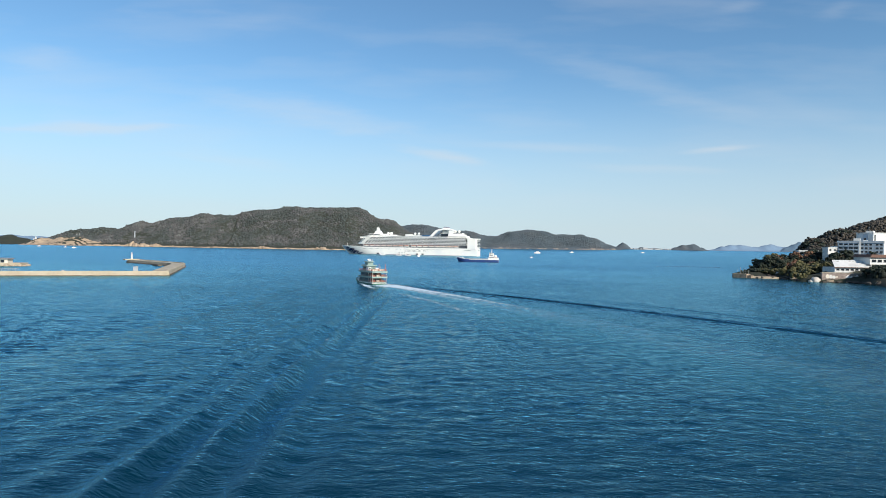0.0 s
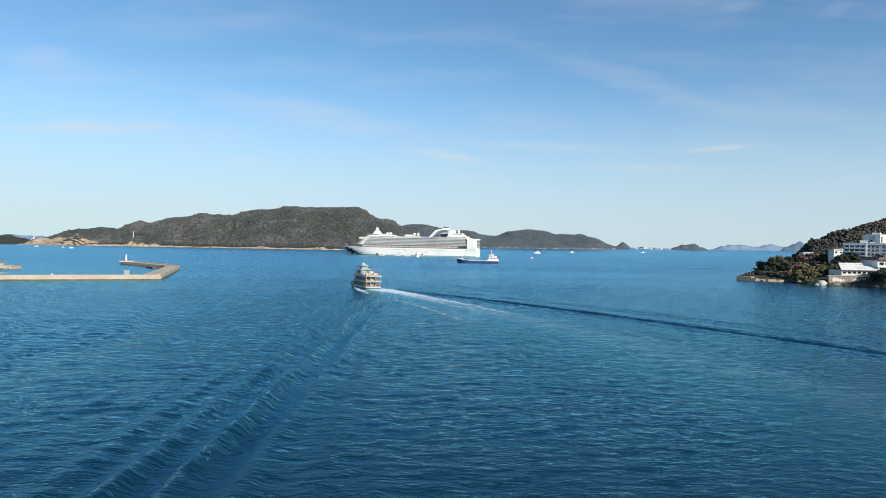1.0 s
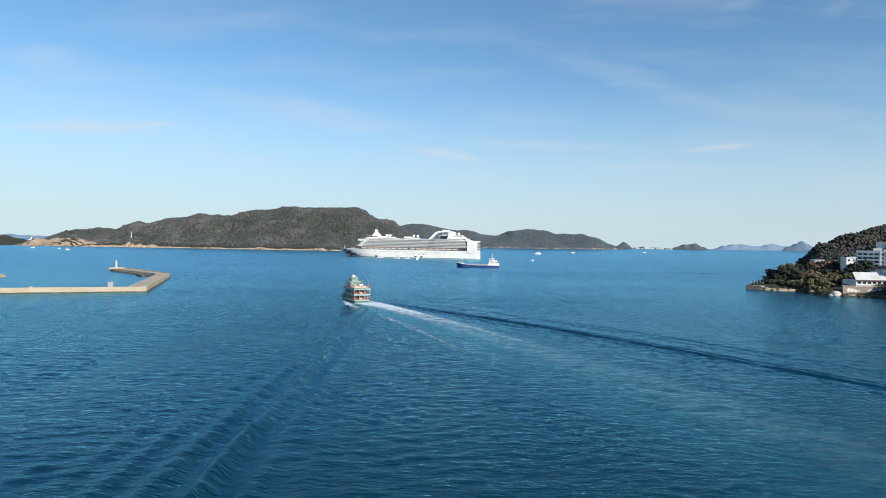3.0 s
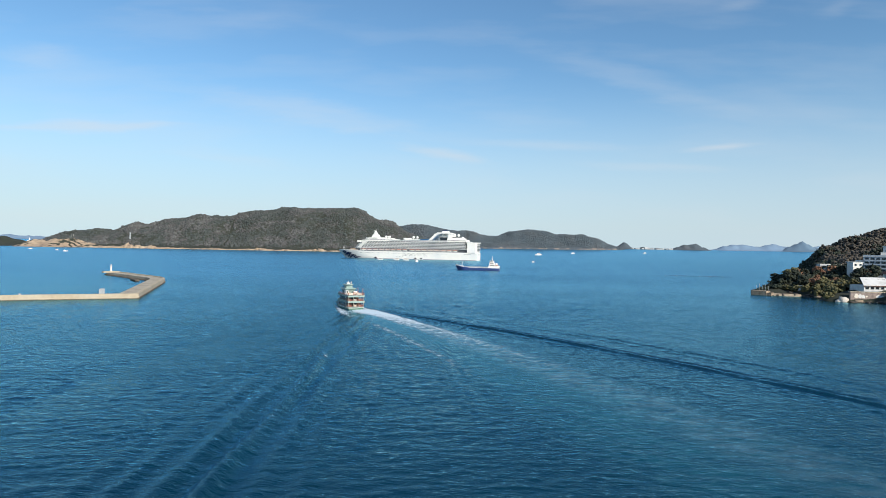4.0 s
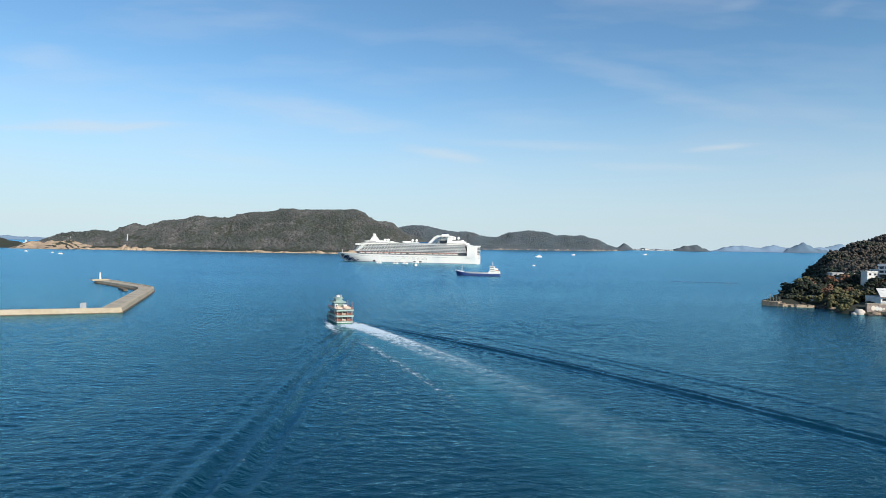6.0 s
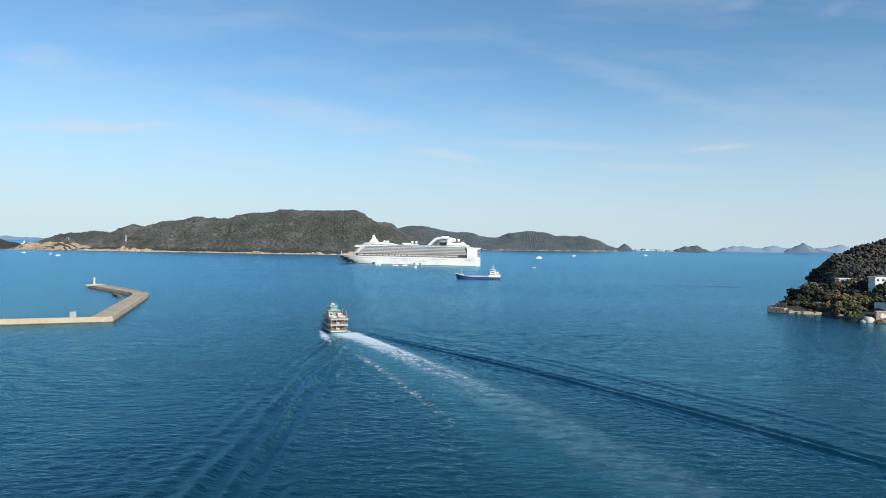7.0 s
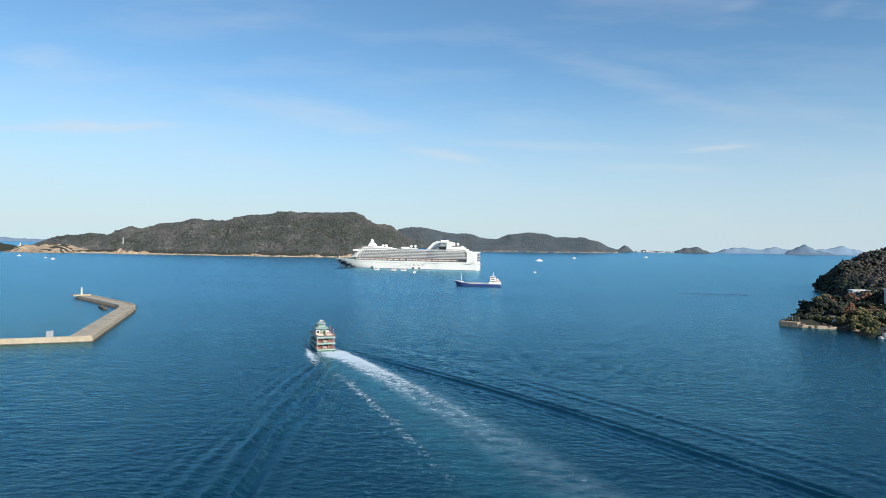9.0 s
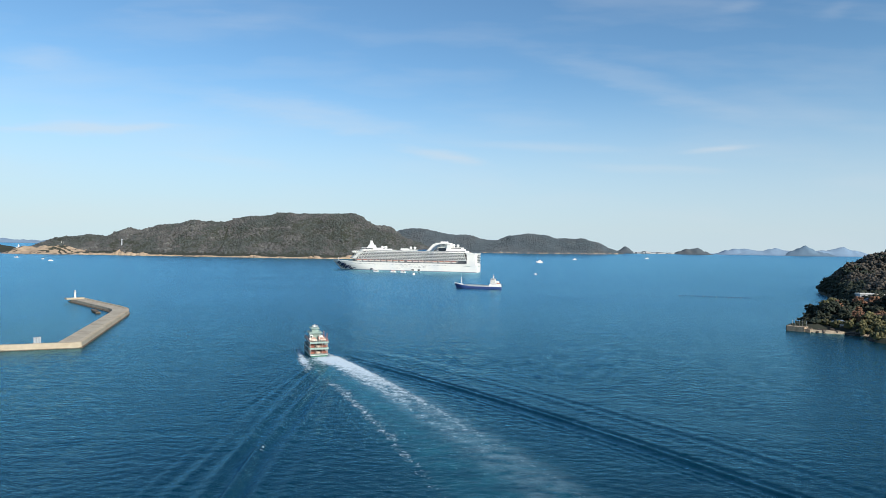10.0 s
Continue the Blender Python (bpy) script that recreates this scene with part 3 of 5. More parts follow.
def terrain(name, h, x0, x1, y0, y1, step, material, rough=6.0, grain=60.0, cut=3.0):
    """A height field over a rectangle, roughened by noise; it falls under the sea outside the shore."""
    nx, ny = int((x1 - x0) / step) + 1, int((y1 - y0) / step) + 1
    vs = []
    for j in range(ny):
        for i in range(nx):
            x, y = x0 + i * step, y0 + j * step
            z = h(x, y)
            if z > cut * 0.5:
                z += rough * noise.fractal((x / grain, y / grain, 0.3), 1.0, 2.0, 4) * min(1, z / 26)
            vs.append((x, y, z - cut + far_rise(y)))
    fs = [(j * nx + i, j * nx + i + 1, (j + 1) * nx + i + 1, (j + 1) * nx + i) for j in range(ny - 1) for i in range(nx - 1)
          if max(vs[j * nx + i][2], vs[j * nx + i + 1][2], vs[(j + 1) * nx + i][2], vs[(j + 1) * nx + i + 1][2]) > far_rise(y0 + j * step) - 6]
    me = bpy.data.meshes.new(name)
    me.from_pydata(vs, [], fs)
    me.polygons.foreach_set("use_smooth", [True] * len(me.polygons))
    me.materials.append(material)
    return me


def sow(h, x0, x1, y0, y1, gap, radius, rng, low=12.0, keep=None, cut=3.0, sink=0.05):
    out = []
    y = y0
    while y < y1:
        x = x0
        while x < x1:
            px, py = x + rng.uniform(-0.5, 0.5) * gap, y + rng.uniform(-0.5, 0.5) * gap
            z = h(px, py)
            if z > low * rng.uniform(0.75, 1.5) and (keep is None or keep(px, py, z)):
                r = radius * rng.uniform(0.6, 1.35)
                out.append((px, py, z - cut + far_rise(py) + r * sink, r, r * rng.uniform(0.55, 0.9)))
            x += gap
        y += gap
    return out


MAIN_HILLS = [  # x, y, height, half widths
    (-1398, 2205, 29, 40, 55), (-1305, 2225, 37, 70, 70), (-1395, 2440, 60.8, 90, 150), (-1300, 2440, 66.8, 90, 150), (-1180, 2460, 92.3, 110, 160),
    (-1060, 2470, 101.9, 110, 170), (-945, 2480, 130, 120, 180), (-820, 2490, 123, 140, 180), (-700, 2500, 138.4, 140, 190), (-580, 2500, 156.3, 140, 190),
    (-450, 2520, 159.2, 150, 190), (-340, 2530, 155, 108, 170), (-225, 2560, 120, 100, 150), (-120, 2600, 67.7, 100, 130),
    (-1120, 2330, 42, 150, 90), (-880, 2370, 62, 160, 95), (-640, 2400, 70, 170, 95), (-400, 2440, 70, 150, 90), (-1010, 2300, 25, 220, 60)]


def build_main_island():
    h0 = height_of(MAIN_HILLS)

    def h(x, y):
        z = h0(x, y)
        spur = noise.noise((x / 95, y / 210, 3.1)) + 0.5 * noise.noise((x / 42, y / 110, 8.3))
        z *= 1 + 0.30 * spur * max(0.0, 1 - z / 165) * min(1.0, max(0.12, (-320 - x) / 120))
        return z * (1 + 0.05 * noise.noise((x / 55, y / 75, 1.7))) + 1.0 * noise.noise((x / 25, y / 25, 4.0))
    ground = new("island", terrain("island", h, -1620, 40, 2060, 2800, 9, HILL_EARTH, 4, 70))
    tagged(ground, "long wooded island with tan cliffs along its shore", "island", kind="structure")
    rng = np.random.default_rng(11)
    gully = lambda x, z: abs(x + 761 + (z - 19) * 0.27 + 3 * noise.noise((z / 9, 1.0, 2.0))) < 3.4 and z < 118
    free = lambda x, y, z: not (-1460 < x < -1212 and y < 2240 and z < 30) and not gully(x, z)
    woods = {"evergreen": [], "deciduous": [], "pale": []}
    for x, y, z, r, tall in sow(h, -1600, 20, 2080, 2600, 4.5, 3.4, rng, 14, free):
        v = noise.noise((x / 75, z / 32, 5.5)) + 0.7 * noise.noise((x / 21, z / 11, 9.5)) + rng.normal(0, 0.22)
        big = 1 + 0.5 * noise.noise((x / 17, y / 17, 3.5)) + (0.5 if rng.uniform() < 0.06 else 0)
        kind = "pale" if v > 0.62 else "deciduous" if v > 0.02 else "evergreen"
        woods[kind].append((x, y, z + 1.2 * (big - 1), r * big, tall * big))
    for kind, paint, label in (("evergreen", FOREST, "dense dark evergreen forest"), ("deciduous", FOREST_BROWN, "grey-brown leafless winter wood"), ("pale", FOREST_PALE, "pale dry scrub and bare branches")):
        part(kind + "_wood", clumps(kind + "_wood", woods[kind], paint, rng, 0.26), None, ground, label)["kind"] = "stuff"
    # bare slopes of the cape, then low shore rock along the rest
    def bare(x, y):
        z = h(x, y)
        edge = 28 + 8 * noise.noise((x / 40, 0.2, 5.0)) + 5 * noise.noise((x / 11, y / 11, 7.0))
        inside = min(1, max(0, (x + 1458) / 22)) * min(1, max(0, (-1196 - x) / 40))
        return z + (1.6 * inside - 1.0 if z < edge + 3 else -2.5)
    cape = part("bare_slope", terrain("bare_slope", bare, -1490, -1190, 2080, 2260, 4, CLIFF, 4, 12), None, ground, "eroded tan earth slope of the cape")
    rocks = []
    x = -1215.0
    while x < -60:
        y = 2050
        while h(x, y) < 3.5 and y < 2700:
            y += 3
        tall = 4 + 11 * max(0, noise.noise((x / 70, 0.5, 2.2)) + 0.15) + (8 if -1190 < x < -860 else 0) * max(0, noise.noise((x / 30, 3, 1)) + 0.3)
        rocks.append((x, y + 6 + rng.uniform(-2, 3), 0, rng.uniform(7, 16), tall * rng.uniform(0.45, 1.0)))
        x += rng.uniform(3, 7)
    s = clumps("cliff", rocks, CLIFF, rng, 0.14)
    part("cliff", s, None, ground, "bare tan cliff and shore rock")["kind"] = "stuff"
    return h


def build_second_island():
    hills = [(-250, 4250, 134, 160, 160), (-120, 4250, 137, 160, 160), (30, 4250, 112, 160, 150), (180, 4250, 104.4, 150, 140), (330, 4270, 76, 130, 140),
             (450, 4280, 102, 120, 140), (570, 4290, 125, 130, 140), (690, 4300, 108.6, 120, 130), (820, 4310, 96, 120, 120), (930, 4320, 97, 95, 110),
             (1030, 4330, 67.5, 90, 90), (1120, 4340, 29.4, 80, 70)]
    h0 = height_of(hills)

    def h(x, y):
        z = h0(x, y)
        return z * (1 + 0.3 * (noise.noise((x / 120, y / 260, 2.1)) + 0.5 * noise.noise((x / 50, y / 90, 6.0))) * max(0.0, 1 - z / 140)) + 2.5 * noise.noise((x / 30, y / 40, 4.4))
    ground = new("island", terrain("island", h, -500, 1320, 3950, 4560, 16, HAZE_TINTED_FOREST, 5, 90))
    tagged(ground, "wooded island farther across the bay, tinted for haze", "island", kind="structure")
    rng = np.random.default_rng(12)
    part("forest", clumps("forest", sow(h, -450, 1250, 4000, 4400, 8, 5.6, rng, 13), HAZE_TINTED_FOREST, rng, 0.2), None, ground)["kind"] = "stuff"
    rocks = []
    for k in range(60):
        x = rng.uniform(120, 1150)
        y = 3980
        while h(x, y) < 4 and y < 4500:
            y += 6
        if y < 4500:
            rocks.append((x, y + 5, far_rise(y), rng.uniform(6, 13), rng.uniform(3, 11)))
    part("cliff", clumps("cliff", rocks, HAZE_TINTED_SHORE, rng, 0.18), None, ground, "pale cliff at the water's edge")["kind"] = "stuff"


def build_far(name, label, hills, material, step=22, y0=4500, y1=4900):
    h = height_of(hills)
    x0, x1 = min(a[0] - 2.2 * a[3] for a in hills), max(a[0] + 2.2 * a[3] for a in hills)
    tagged(new(name, terrain(name, h, x0, x1, y0, y1, step, material, 9, 45, cut=2.0)), label, "island", kind="structure")


build_main_island()
build_second_island()
build_far("islet", "small cone-shaped islet on the horizon, tinted for haze", [(1307, 4600, 50, 30, 60), (1285, 4600, 30, 40, 60), (1330, 4600, 26, 34, 60), (1250, 4600, 14, 60, 60)], HAZE_TINTED_FOREST, 10)
build_far("islet", "low rounded wooded islet on the horizon", [(1690, 4600, 24, 30, 60), (1735, 4600, 36, 42, 60), (1790, 4600, 44, 50, 60), (1830, 4600, 44, 44, 60), (1880, 4600, 26, 28, 60)], HAZE_TINTED_FOREST, 10)
build_far("spit", "low spit with a village, tinted for haze", [(1380, 4620, 13, 60, 50), (1450, 4620, 17, 40, 50), (1520, 4620, 14, 80, 50), (1620, 4620, 9, 70, 50)], HAZE_TINTED_FOREST, 10)
build_far("distant_island", "distant island range coloured blue for haze", [(2110, 4800, 30, 60, 60), (2180, 4800, 44, 70, 60), (2260, 4800, 50, 80, 60), (2340, 4800, 36, 80, 60), (2440, 4800, 46, 70, 60), (2500, 4800, 54, 70, 60), (2580, 4800, 40, 70, 60)], HAZE_BLUE_HILL, 14)
build_far("distant_island", "pointed distant island coloured grey for haze", [(2580, 4740, 30, 60, 60), (2630, 4740, 52, 55, 60), (2668, 4740, 70, 40, 60), (2710, 4740, 55, 50, 60), (2770, 4740, 34, 50, 50), (2840, 4740, 22, 40, 50)], HAZE_GREY_HILL, 14)
build_far("distant_island", "distant island with a gentle peak, coloured pale blue for haze", [(2860, 4850, 46, 110, 50), (2960, 4850, 58, 80, 50), (3020, 4850, 66, 70, 50), (3090, 4850, 52, 70, 50), (3170, 4850, 30, 60, 50)], HAZE_BLUE_HILL, 14)
build_far("distant_coast", "low coast beyond the bay, coloured pale blue for haze", [(-2900, 4800, 26, 300, 60), (-3300, 4800, 30, 300, 60), (-2500, 4800, 24, 200, 60)], HAZE_BLUE_HILL)
build_far("headland_far", "low wooded headland beyond the cliffs", [(-1590, 2330, 34, 70, 70), (-1720, 2340, 40, 80, 70)], HILL_EARTH, 14, 2200, 2480)
# ---- breakwater ----
def along(points, gap):
    """Points at even steps along a line of corners."""
    out, carry = [], 0.0
    for (x0, y0), (x1, y1) in zip(points, points[1:]):
        ln = math.hypot(x1 - x0, y1 - y0)
        d = carry
        while d < ln:
            out.append((x0 + (x1 - x0) * d / ln, y0 + (y1 - y0) * d / ln))
            d += gap
        carry = d - ln
    return out


def smooth_line(points, rounds=2):
    for _ in range(rounds):
        new_points = [points[0]]
        for (x0, y0), (x1, y1) in zip(points, points[1:]):
            new_points += [(x0 * 0.75 + x1 * 0.25, y0 * 0.75 + y1 * 0.25), (x0 * 0.25 + x1 * 0.75, y0 * 0.25 + y1 * 0.75)]
        points = new_points + [points[-1]]
    return points


def offsets(line, d):
    """The line moved d to its left."""
    out = []
    for i, (x, y) in enumerate(line):
        x0, y0 = line[max(i - 1, 0)]
        x1, y1 = line[min(i + 1, len(line) - 1)]
        ln = math.hypot(x1 - x0, y1 - y0)
        out.append((x - (y1 - y0) / ln * d, y + (x1 - x0) / ln * d))
    return out


def build_breakwater():
    bw = thing("breakwater", "sunlit tan concrete breakwater with a bent arm", "breakwater")
    # the broad arm: outer edge from the corner by the elbow to the tip
    outer = [(-161.0, 370.5), (-199.5, 486.0)] + smooth_line([(-199.5, 486), (-207, 508), (-216, 523), (-229, 536)], 2)[1:] + [(-288.0, 594.0)]
    base = along(outer, 7.6)
    inner = offsets(base, 9.6)
    toe_o, toe_i = offsets(base, -0.7), offsets(base, 10.4)
    par = offsets(base, 1.3)
    rng = random.Random(5)
    for i in range(len(base) - 1):
        def quad(a, b, k=0.003):
            a0, a1, b0, b1 = a[i], a[i + 1], b[i], b[i + 1]
            c = [a0, a1, b1, b0]
            cx, cy = sum(p[0] for p in c) / 4, sum(p[1] for p in c) / 4
            return [(cx + (x - cx) * (1 - k), cy + (y - cy) * (1 - k)) for x, y in c]
        top = 2.35 + rng.uniform(-0.03, 0.03)
        part("block", Shape().prism(quad(base, inner), -1.2, top), DECK_CONCRETE, bw)
        part("parapet", Shape().prism(quad(offsets(base, -0.02), par), top - 0.3, top + 0.55 + rng.uniform(-0.03, 0.03)), CONCRETE, bw)
        part("facing", Shape().prism(quad(toe_o, base, 0.004), -1.2, 2.62), CONCRETE, bw)
    s = Shape()
    for a, b in zip(toe_o, toe_o[1:]):
        s.rod((a[0], a[1], 0.1), (b[0], b[1], 0.1), 0.55, sides=6)
    for a, b in zip(toe_i, toe_i[1:]):
        s.rod((a[0], a[1], 0.1), (b[0], b[1], 0.1), 0.75, sides=6)
    part("tide_line", s, WET_STONE, bw, "dark weed-stained foot of the breakwater")
    part("landing_step", Shape().box(-1.5, 1.5, -10, 10, 0.2, 1.3, 0.65, (-232, 513)), WET_STONE, bw, "dark low landing inside the bend")
    # the narrow straight arm with a bright front wall
    start, end = Vector((-160.6, 370.0)), Vector((-352.0, 290.0))
    d = (end - start).normalized()
    nrm = Vector((d.y, -d.x))  # landward
    if nrm.y < 0:
        nrm = -nrm
    n = 22
    for i in range(n):
        a, b = start + (end - start) * (i / n) + d * 0.015, start + (end - start) * ((i + 1) / n) - d * 0.015
        f = lambda p, k: tuple(p + nrm * k)
        part("wall_block", Shape().prism([f(b, 0), f(a, 0), f(a, 1.6), f(b, 1.6)], -1.2, 2.75 + rng.uniform(-0.04, 0.04)), CONCRETE, bw)
        part("walkway_slab", Shape().prism([f(b, 1.62), f(a, 1.62), f(a, 5.0), f(b, 5.0)], -1.2, 1.9), DECK_CONCRETE, bw)
    foot = Shape()
    for i in range(240):
        p = start + (end - start) * (i / 240) - nrm * 0.05
        foot.ball((p.x, p.y, 0.1), rng.uniform(0.35, 0.6), 0.7, 4, 6)
    part("footing", foot, WET_STONE, bw, "brown weed-covered footing stones")["kind"] = "stuff"
    part("plinth", Shape().box(-9, 4, -2.8, 2.8, 2.2, 3.3, 0.78, (-285.0, 584.5)), CONCRETE, bw, "raised pale plinth at the tip")
    # harbour light
    lt = thing("harbour_light", "white cylindrical harbour light on the breakwater tip", "beacon", pose(-286.5, 582.5, 3.3))
    t = Shape().rod((0, 0, 0), (0, 0, 4.4), 0.75, 0.62, 14)
    t.smooth = False
    part("tower", t, WHITE_WALL, lt)
    part("gallery", Shape().rod((0, 0, 4.4), (0, 0, 4.65), 0.9, 0.9, 14), WHITE_WALL, lt)
    part("lantern", Shape().rod((0, 0, 4.65), (0, 0, 5.6), 0.5, 0.45, 10), GREY_WALL, lt, "pale grey lantern")
    part("cap", Shape().rod((0, 0, 5.6), (0, 0, 6.1), 0.62, 0.1, 10), WHITE_WALL, lt)
    part("base", Shape().rod((0, 0, 0), (0, 0, 0.5), 1.05, 1.0, 14), WHITE_WALL, lt)
    # white upright panels
    fence = thing("panel_fence", "pale upright panels standing on the breakwater", "fence", pose(-178.0, 367.0, 1.9, 0, 0, 72))
    for k in range(5):
        part("panel", Shape().box(-1.9 + k * 0.75, -1.42 + k * 0.75, -0.1, 0.1, 0.3, 3.3), GREY_WALL, fence)
        part("post", Shape().rod((-1.95 + k * 0.75, 0, 0), (-1.95 + k * 0.75, 0, 3.5), 0.09, sides=6), STEEL, fence)
    bol = thing("mooring_post", "small white mooring post on the breakwater", "bollard", pose(-210.5, 350.5, 1.9))
    part("stem", Shape().rod((0, 0, 0), (0, 0, 0.95), 0.34, 0.3, 10), WHITE_WALL, bol)
    part("head", Shape().ball((0, 0, 1.2), 0.5, 0.7, 6, 10), WHITE_WALL, bol)
    rail = thing("railing", "grey metal railing along the breakwater walkway", "railing", pose(-248.0, 337.0, 1.9, 0, 0, math.degrees(math.atan2(80, 191))))
    for k in range(24):
        part("post", Shape().box(-18 + k * 1.6, -17.9 + k * 1.6, -0.05, 0.05, 0, 2.0), STEEL, rail)
    for z in (0.7, 1.3, 1.95):
        part("rail", Shape().box(-18, 19, -0.04, 0.04, z, z + 0.1), STEEL, rail)


def build_quay():
    q = thing("quay", "tan stone quay on rubble in the harbour", "quay", pose(-318, 470, 0, 0, 0, 12))
    rng = random.Random(8)
    part("deck", Shape().box(-40, 6, -6, 8, -1, 2.2), CONCRETE, q)
    for k in range(22):
        s = Shape().ball((rng.uniform(-14, 9), rng.uniform(-9, 6), 0.2), rng.uniform(1.0, 2.4), 0.65, 4, 7)
        part("boulder", s, BEIGE_ROCK, q)
    shed = thing("shed", "long shed with a pale grey metal roof on the quay", "shed", pose(-329, 468, 2.2, 0, 0, 12))
    part("wall", Shape().box(-24, 8, -4, 4, 0, 2.6), CREAM, shed)
    part("roof", Shape().side_prism([(-25, 2.6), (9, 2.6), (8, 3.6), (-24, 3.6)], -5, 5), GREY_ROOF, shed)
    for k in range(7):
        part("opening", Shape().box(-22 + 4.2 * k, -19.5 + 4.2 * k, -4.06, -3.9, 0.2, 2.1), DARK, shed)


build_breakwater()
build_quay()


# ---- cruise ship ----
SHIP_AT = Matrix.Translation((72, 1275, 0)) @ Matrix.Rotation(math.atan2(66.5, -280), 4, "Z")
SHIP_L, SHIP_B, BOW, RAKE = 294.0, 37.5, 0.27, 17.0


def hull_side(x, z, depth=15.0):
    """Half the hull's width at x along it and z up it."""
    w = min(max(z / depth, 0), 1)
    reach = SHIP_L - RAKE * (1 - w) ** 1.3
    tb = max(0.0, (x - reach * (1 - BOW)) / (reach * BOW))
    return SHIP_B / 2 * max(0.0, 1 - min(tb, 1) ** (1.9 + 1.1 * w)) ** 0.9 * (1 - 0.10 * (1 - w) * (0.3 + tb))


def skin(points, lift=0.12, sides=(1, -1)):
    """Thin strips that follow the hull: points are columns (x, z low, z high)."""
    s = Shape()
    for side in sides:
        vs, fs = [], []
        for x, za, zb in points:
            for z in (za, (za + zb) / 2, zb):
                vs.append((x, side * (hull_side(x, z) + lift), z))
        for i in range(len(points) - 1):
            for j in range(2):
                f = (3 * i + j, 3 * i + 3 + j, 3 * i + 4 + j, 3 * i + 1 + j)
                fs.append(f if side < 0 else f[::-1])
        s.add(vs, fs)
    return s


def tier(x0, x1, half, z0, z1, nose=0.0, round_stern=0.0):
    """A deckhouse outline with a rounded front."""
    pts = [(x0 + round_stern, -half), (x1 - nose, -half)]
    for k in range(1, 7):
        a = -math.pi / 2 + math.pi * k / 7
        pts.append((x1 - nose + nose * math.cos(a), half * math.sin(a) * (0.98 if nose else 1)))
    pts += [(x1 - nose, half), (x0 + round_stern, half), (x0, half * 0.8), (x0, -half * 0.8)]
    return Shape().prism(pts, z0, z1)


def build_cruise_ship():
    ship = thing("cruise_ship", "large white cruise ship with rows of balconies lying at anchor", "cruise ship", SHIP_AT)
    hull = part("hull", hull_shape(SHIP_L, SHIP_B, 15, 0, BOW, RAKE, 0.10, 2.5, 0.93, 40, 6), WHITE, ship)
    part("boot_stripe", skin([(x, 0.0, 0.9) for x in np.linspace(2, 268, 40)], 0.1), BOOT, hull, "dark grey waterline stripe")
    # swirling bow bands
    rng = random.Random(3)
    for k in range(6):
        x0, x1 = 240 + 5 * k, 286 - 2.5 * abs(k - 4)
        col = []
        for i in range(19):
            t = i / 18
            x = x0 + (x1 - x0) * t
            z = 2.4 + 1.95 * k + 1.5 * math.sin(6.283 * (x / 17.0 + 0.17 * k)) + 1.2 * t
            th = (0.5 + 2.5 * math.sin(math.pi * t)) * (0.75 + 0.35 * math.sin(6.283 * (x / 9 + 0.3 * k)))
            col.append((x, max(0.8, z - th * 0.5), min(15.2, z + max(0.15, th * 0.5))))
        part("bow_band", skin(col, 0.14), NAVY, hull, "navy blue wave band painted on the bow")
    # rows of ports
    for row, (xa, xb, z) in enumerate(((100, 150, 9.2), (100, 150, 7.0), (60, 240, 11.6), (150, 165, 4.6))):
        s = Shape()
        x = xa
        while x < xb:
            for side in (1, -1):
                y = side * (hull_side(x, z) + 0.05)
                s.box(x, x + 0.8, y - 0.1, y + 0.1, z, z + 0.8)
            x += 2.6 if row < 3 else 3.4
        part("port_row", s, DARK if row != 2 else SHADE_AND_PANES, hull, "row of dark portholes")["kind"] = "stuff"
    for x, z in ((205, 1.0), (122, 1.0), (110, 1.0)):
        part("shell_door", Shape().box(x, x + 4.5, 17.5, 18.9, z, z + 2.6), DARK, hull, "open dark shell door")
    part("platform", Shape().box(108, 126, 18.6, 22.2, 0.4, 1.0), WHITE, ship, "boarding platform")
    # forecastle
    part("forecastle", tier(236, 284, 9.5, 15.2, 17.0, 20), WHITE, ship)
    part("bow_mast", Shape().rod((283, 0, 17), (283, 0, 24), 0.5, 0.25).box(282.4, 283.6, -1.4, 1.4, 21.5, 22), WHITE, ship)
    # promenade recess with the boats
    part("promenade_wall", Shape().box(12, 246, -15.4, 15.4, 15, 21.6), SHADE_AND_PANES, ship, "promenade wall coloured dark grey for shade")
    part("promenade_deck", Shape().box(10, 248, -18.7, 18.7, 14.9, 15.4), WHITE, ship)
    boat_hull = hull_shape(9.4, 3.4, 1.7, 0, 0.35, 0.8, 0.3, 0.2, 0.7, 8, 2).mesh("lifeboat_hull", WHITE)
    can = Shape().loft([[(x, -w, 1.65), (x, -w * 0.8, 2.6), (x, 0, 2.95), (x, w * 0.8, 2.6), (x, w, 1.65)] for x, w in ((0.3, 1.1), (1.5, 1.6), (6.5, 1.6), (8.7, 0.6))])
    can_me = can.mesh("canopy", ORANGE)
    davit_me = Shape().box(0, 0.5, -0.3, 0.3, 0, 6.4).mesh("davit", WHITE)
    for side in (1, -1):
        for k in range(16):
            x = 40 + k * 12.4 + (3 if k > 7 else 0)
            b = part("lifeboat", boat_hull, None, ship, "white lifeboat with an orange canopy", pose(x, side * 17.6, 17.1))
            part("canopy", can_me, None, b, "orange canopy")
        for k in range(34):
            part("davit", davit_me, None, ship, "", pose(38 + k * 6.1, side * 18.3, 15.3))
    # balcony decks
    for d in range(5):
        z = 21.6 + 2.85 * d
        x0, x1 = 22 + 0.9 * d, 252 - 3.2 * d
        part("deck_slab", tier(x0 - 2, x1 + 5, 18.75, z, z + 0.62, 9), WHITE, ship)
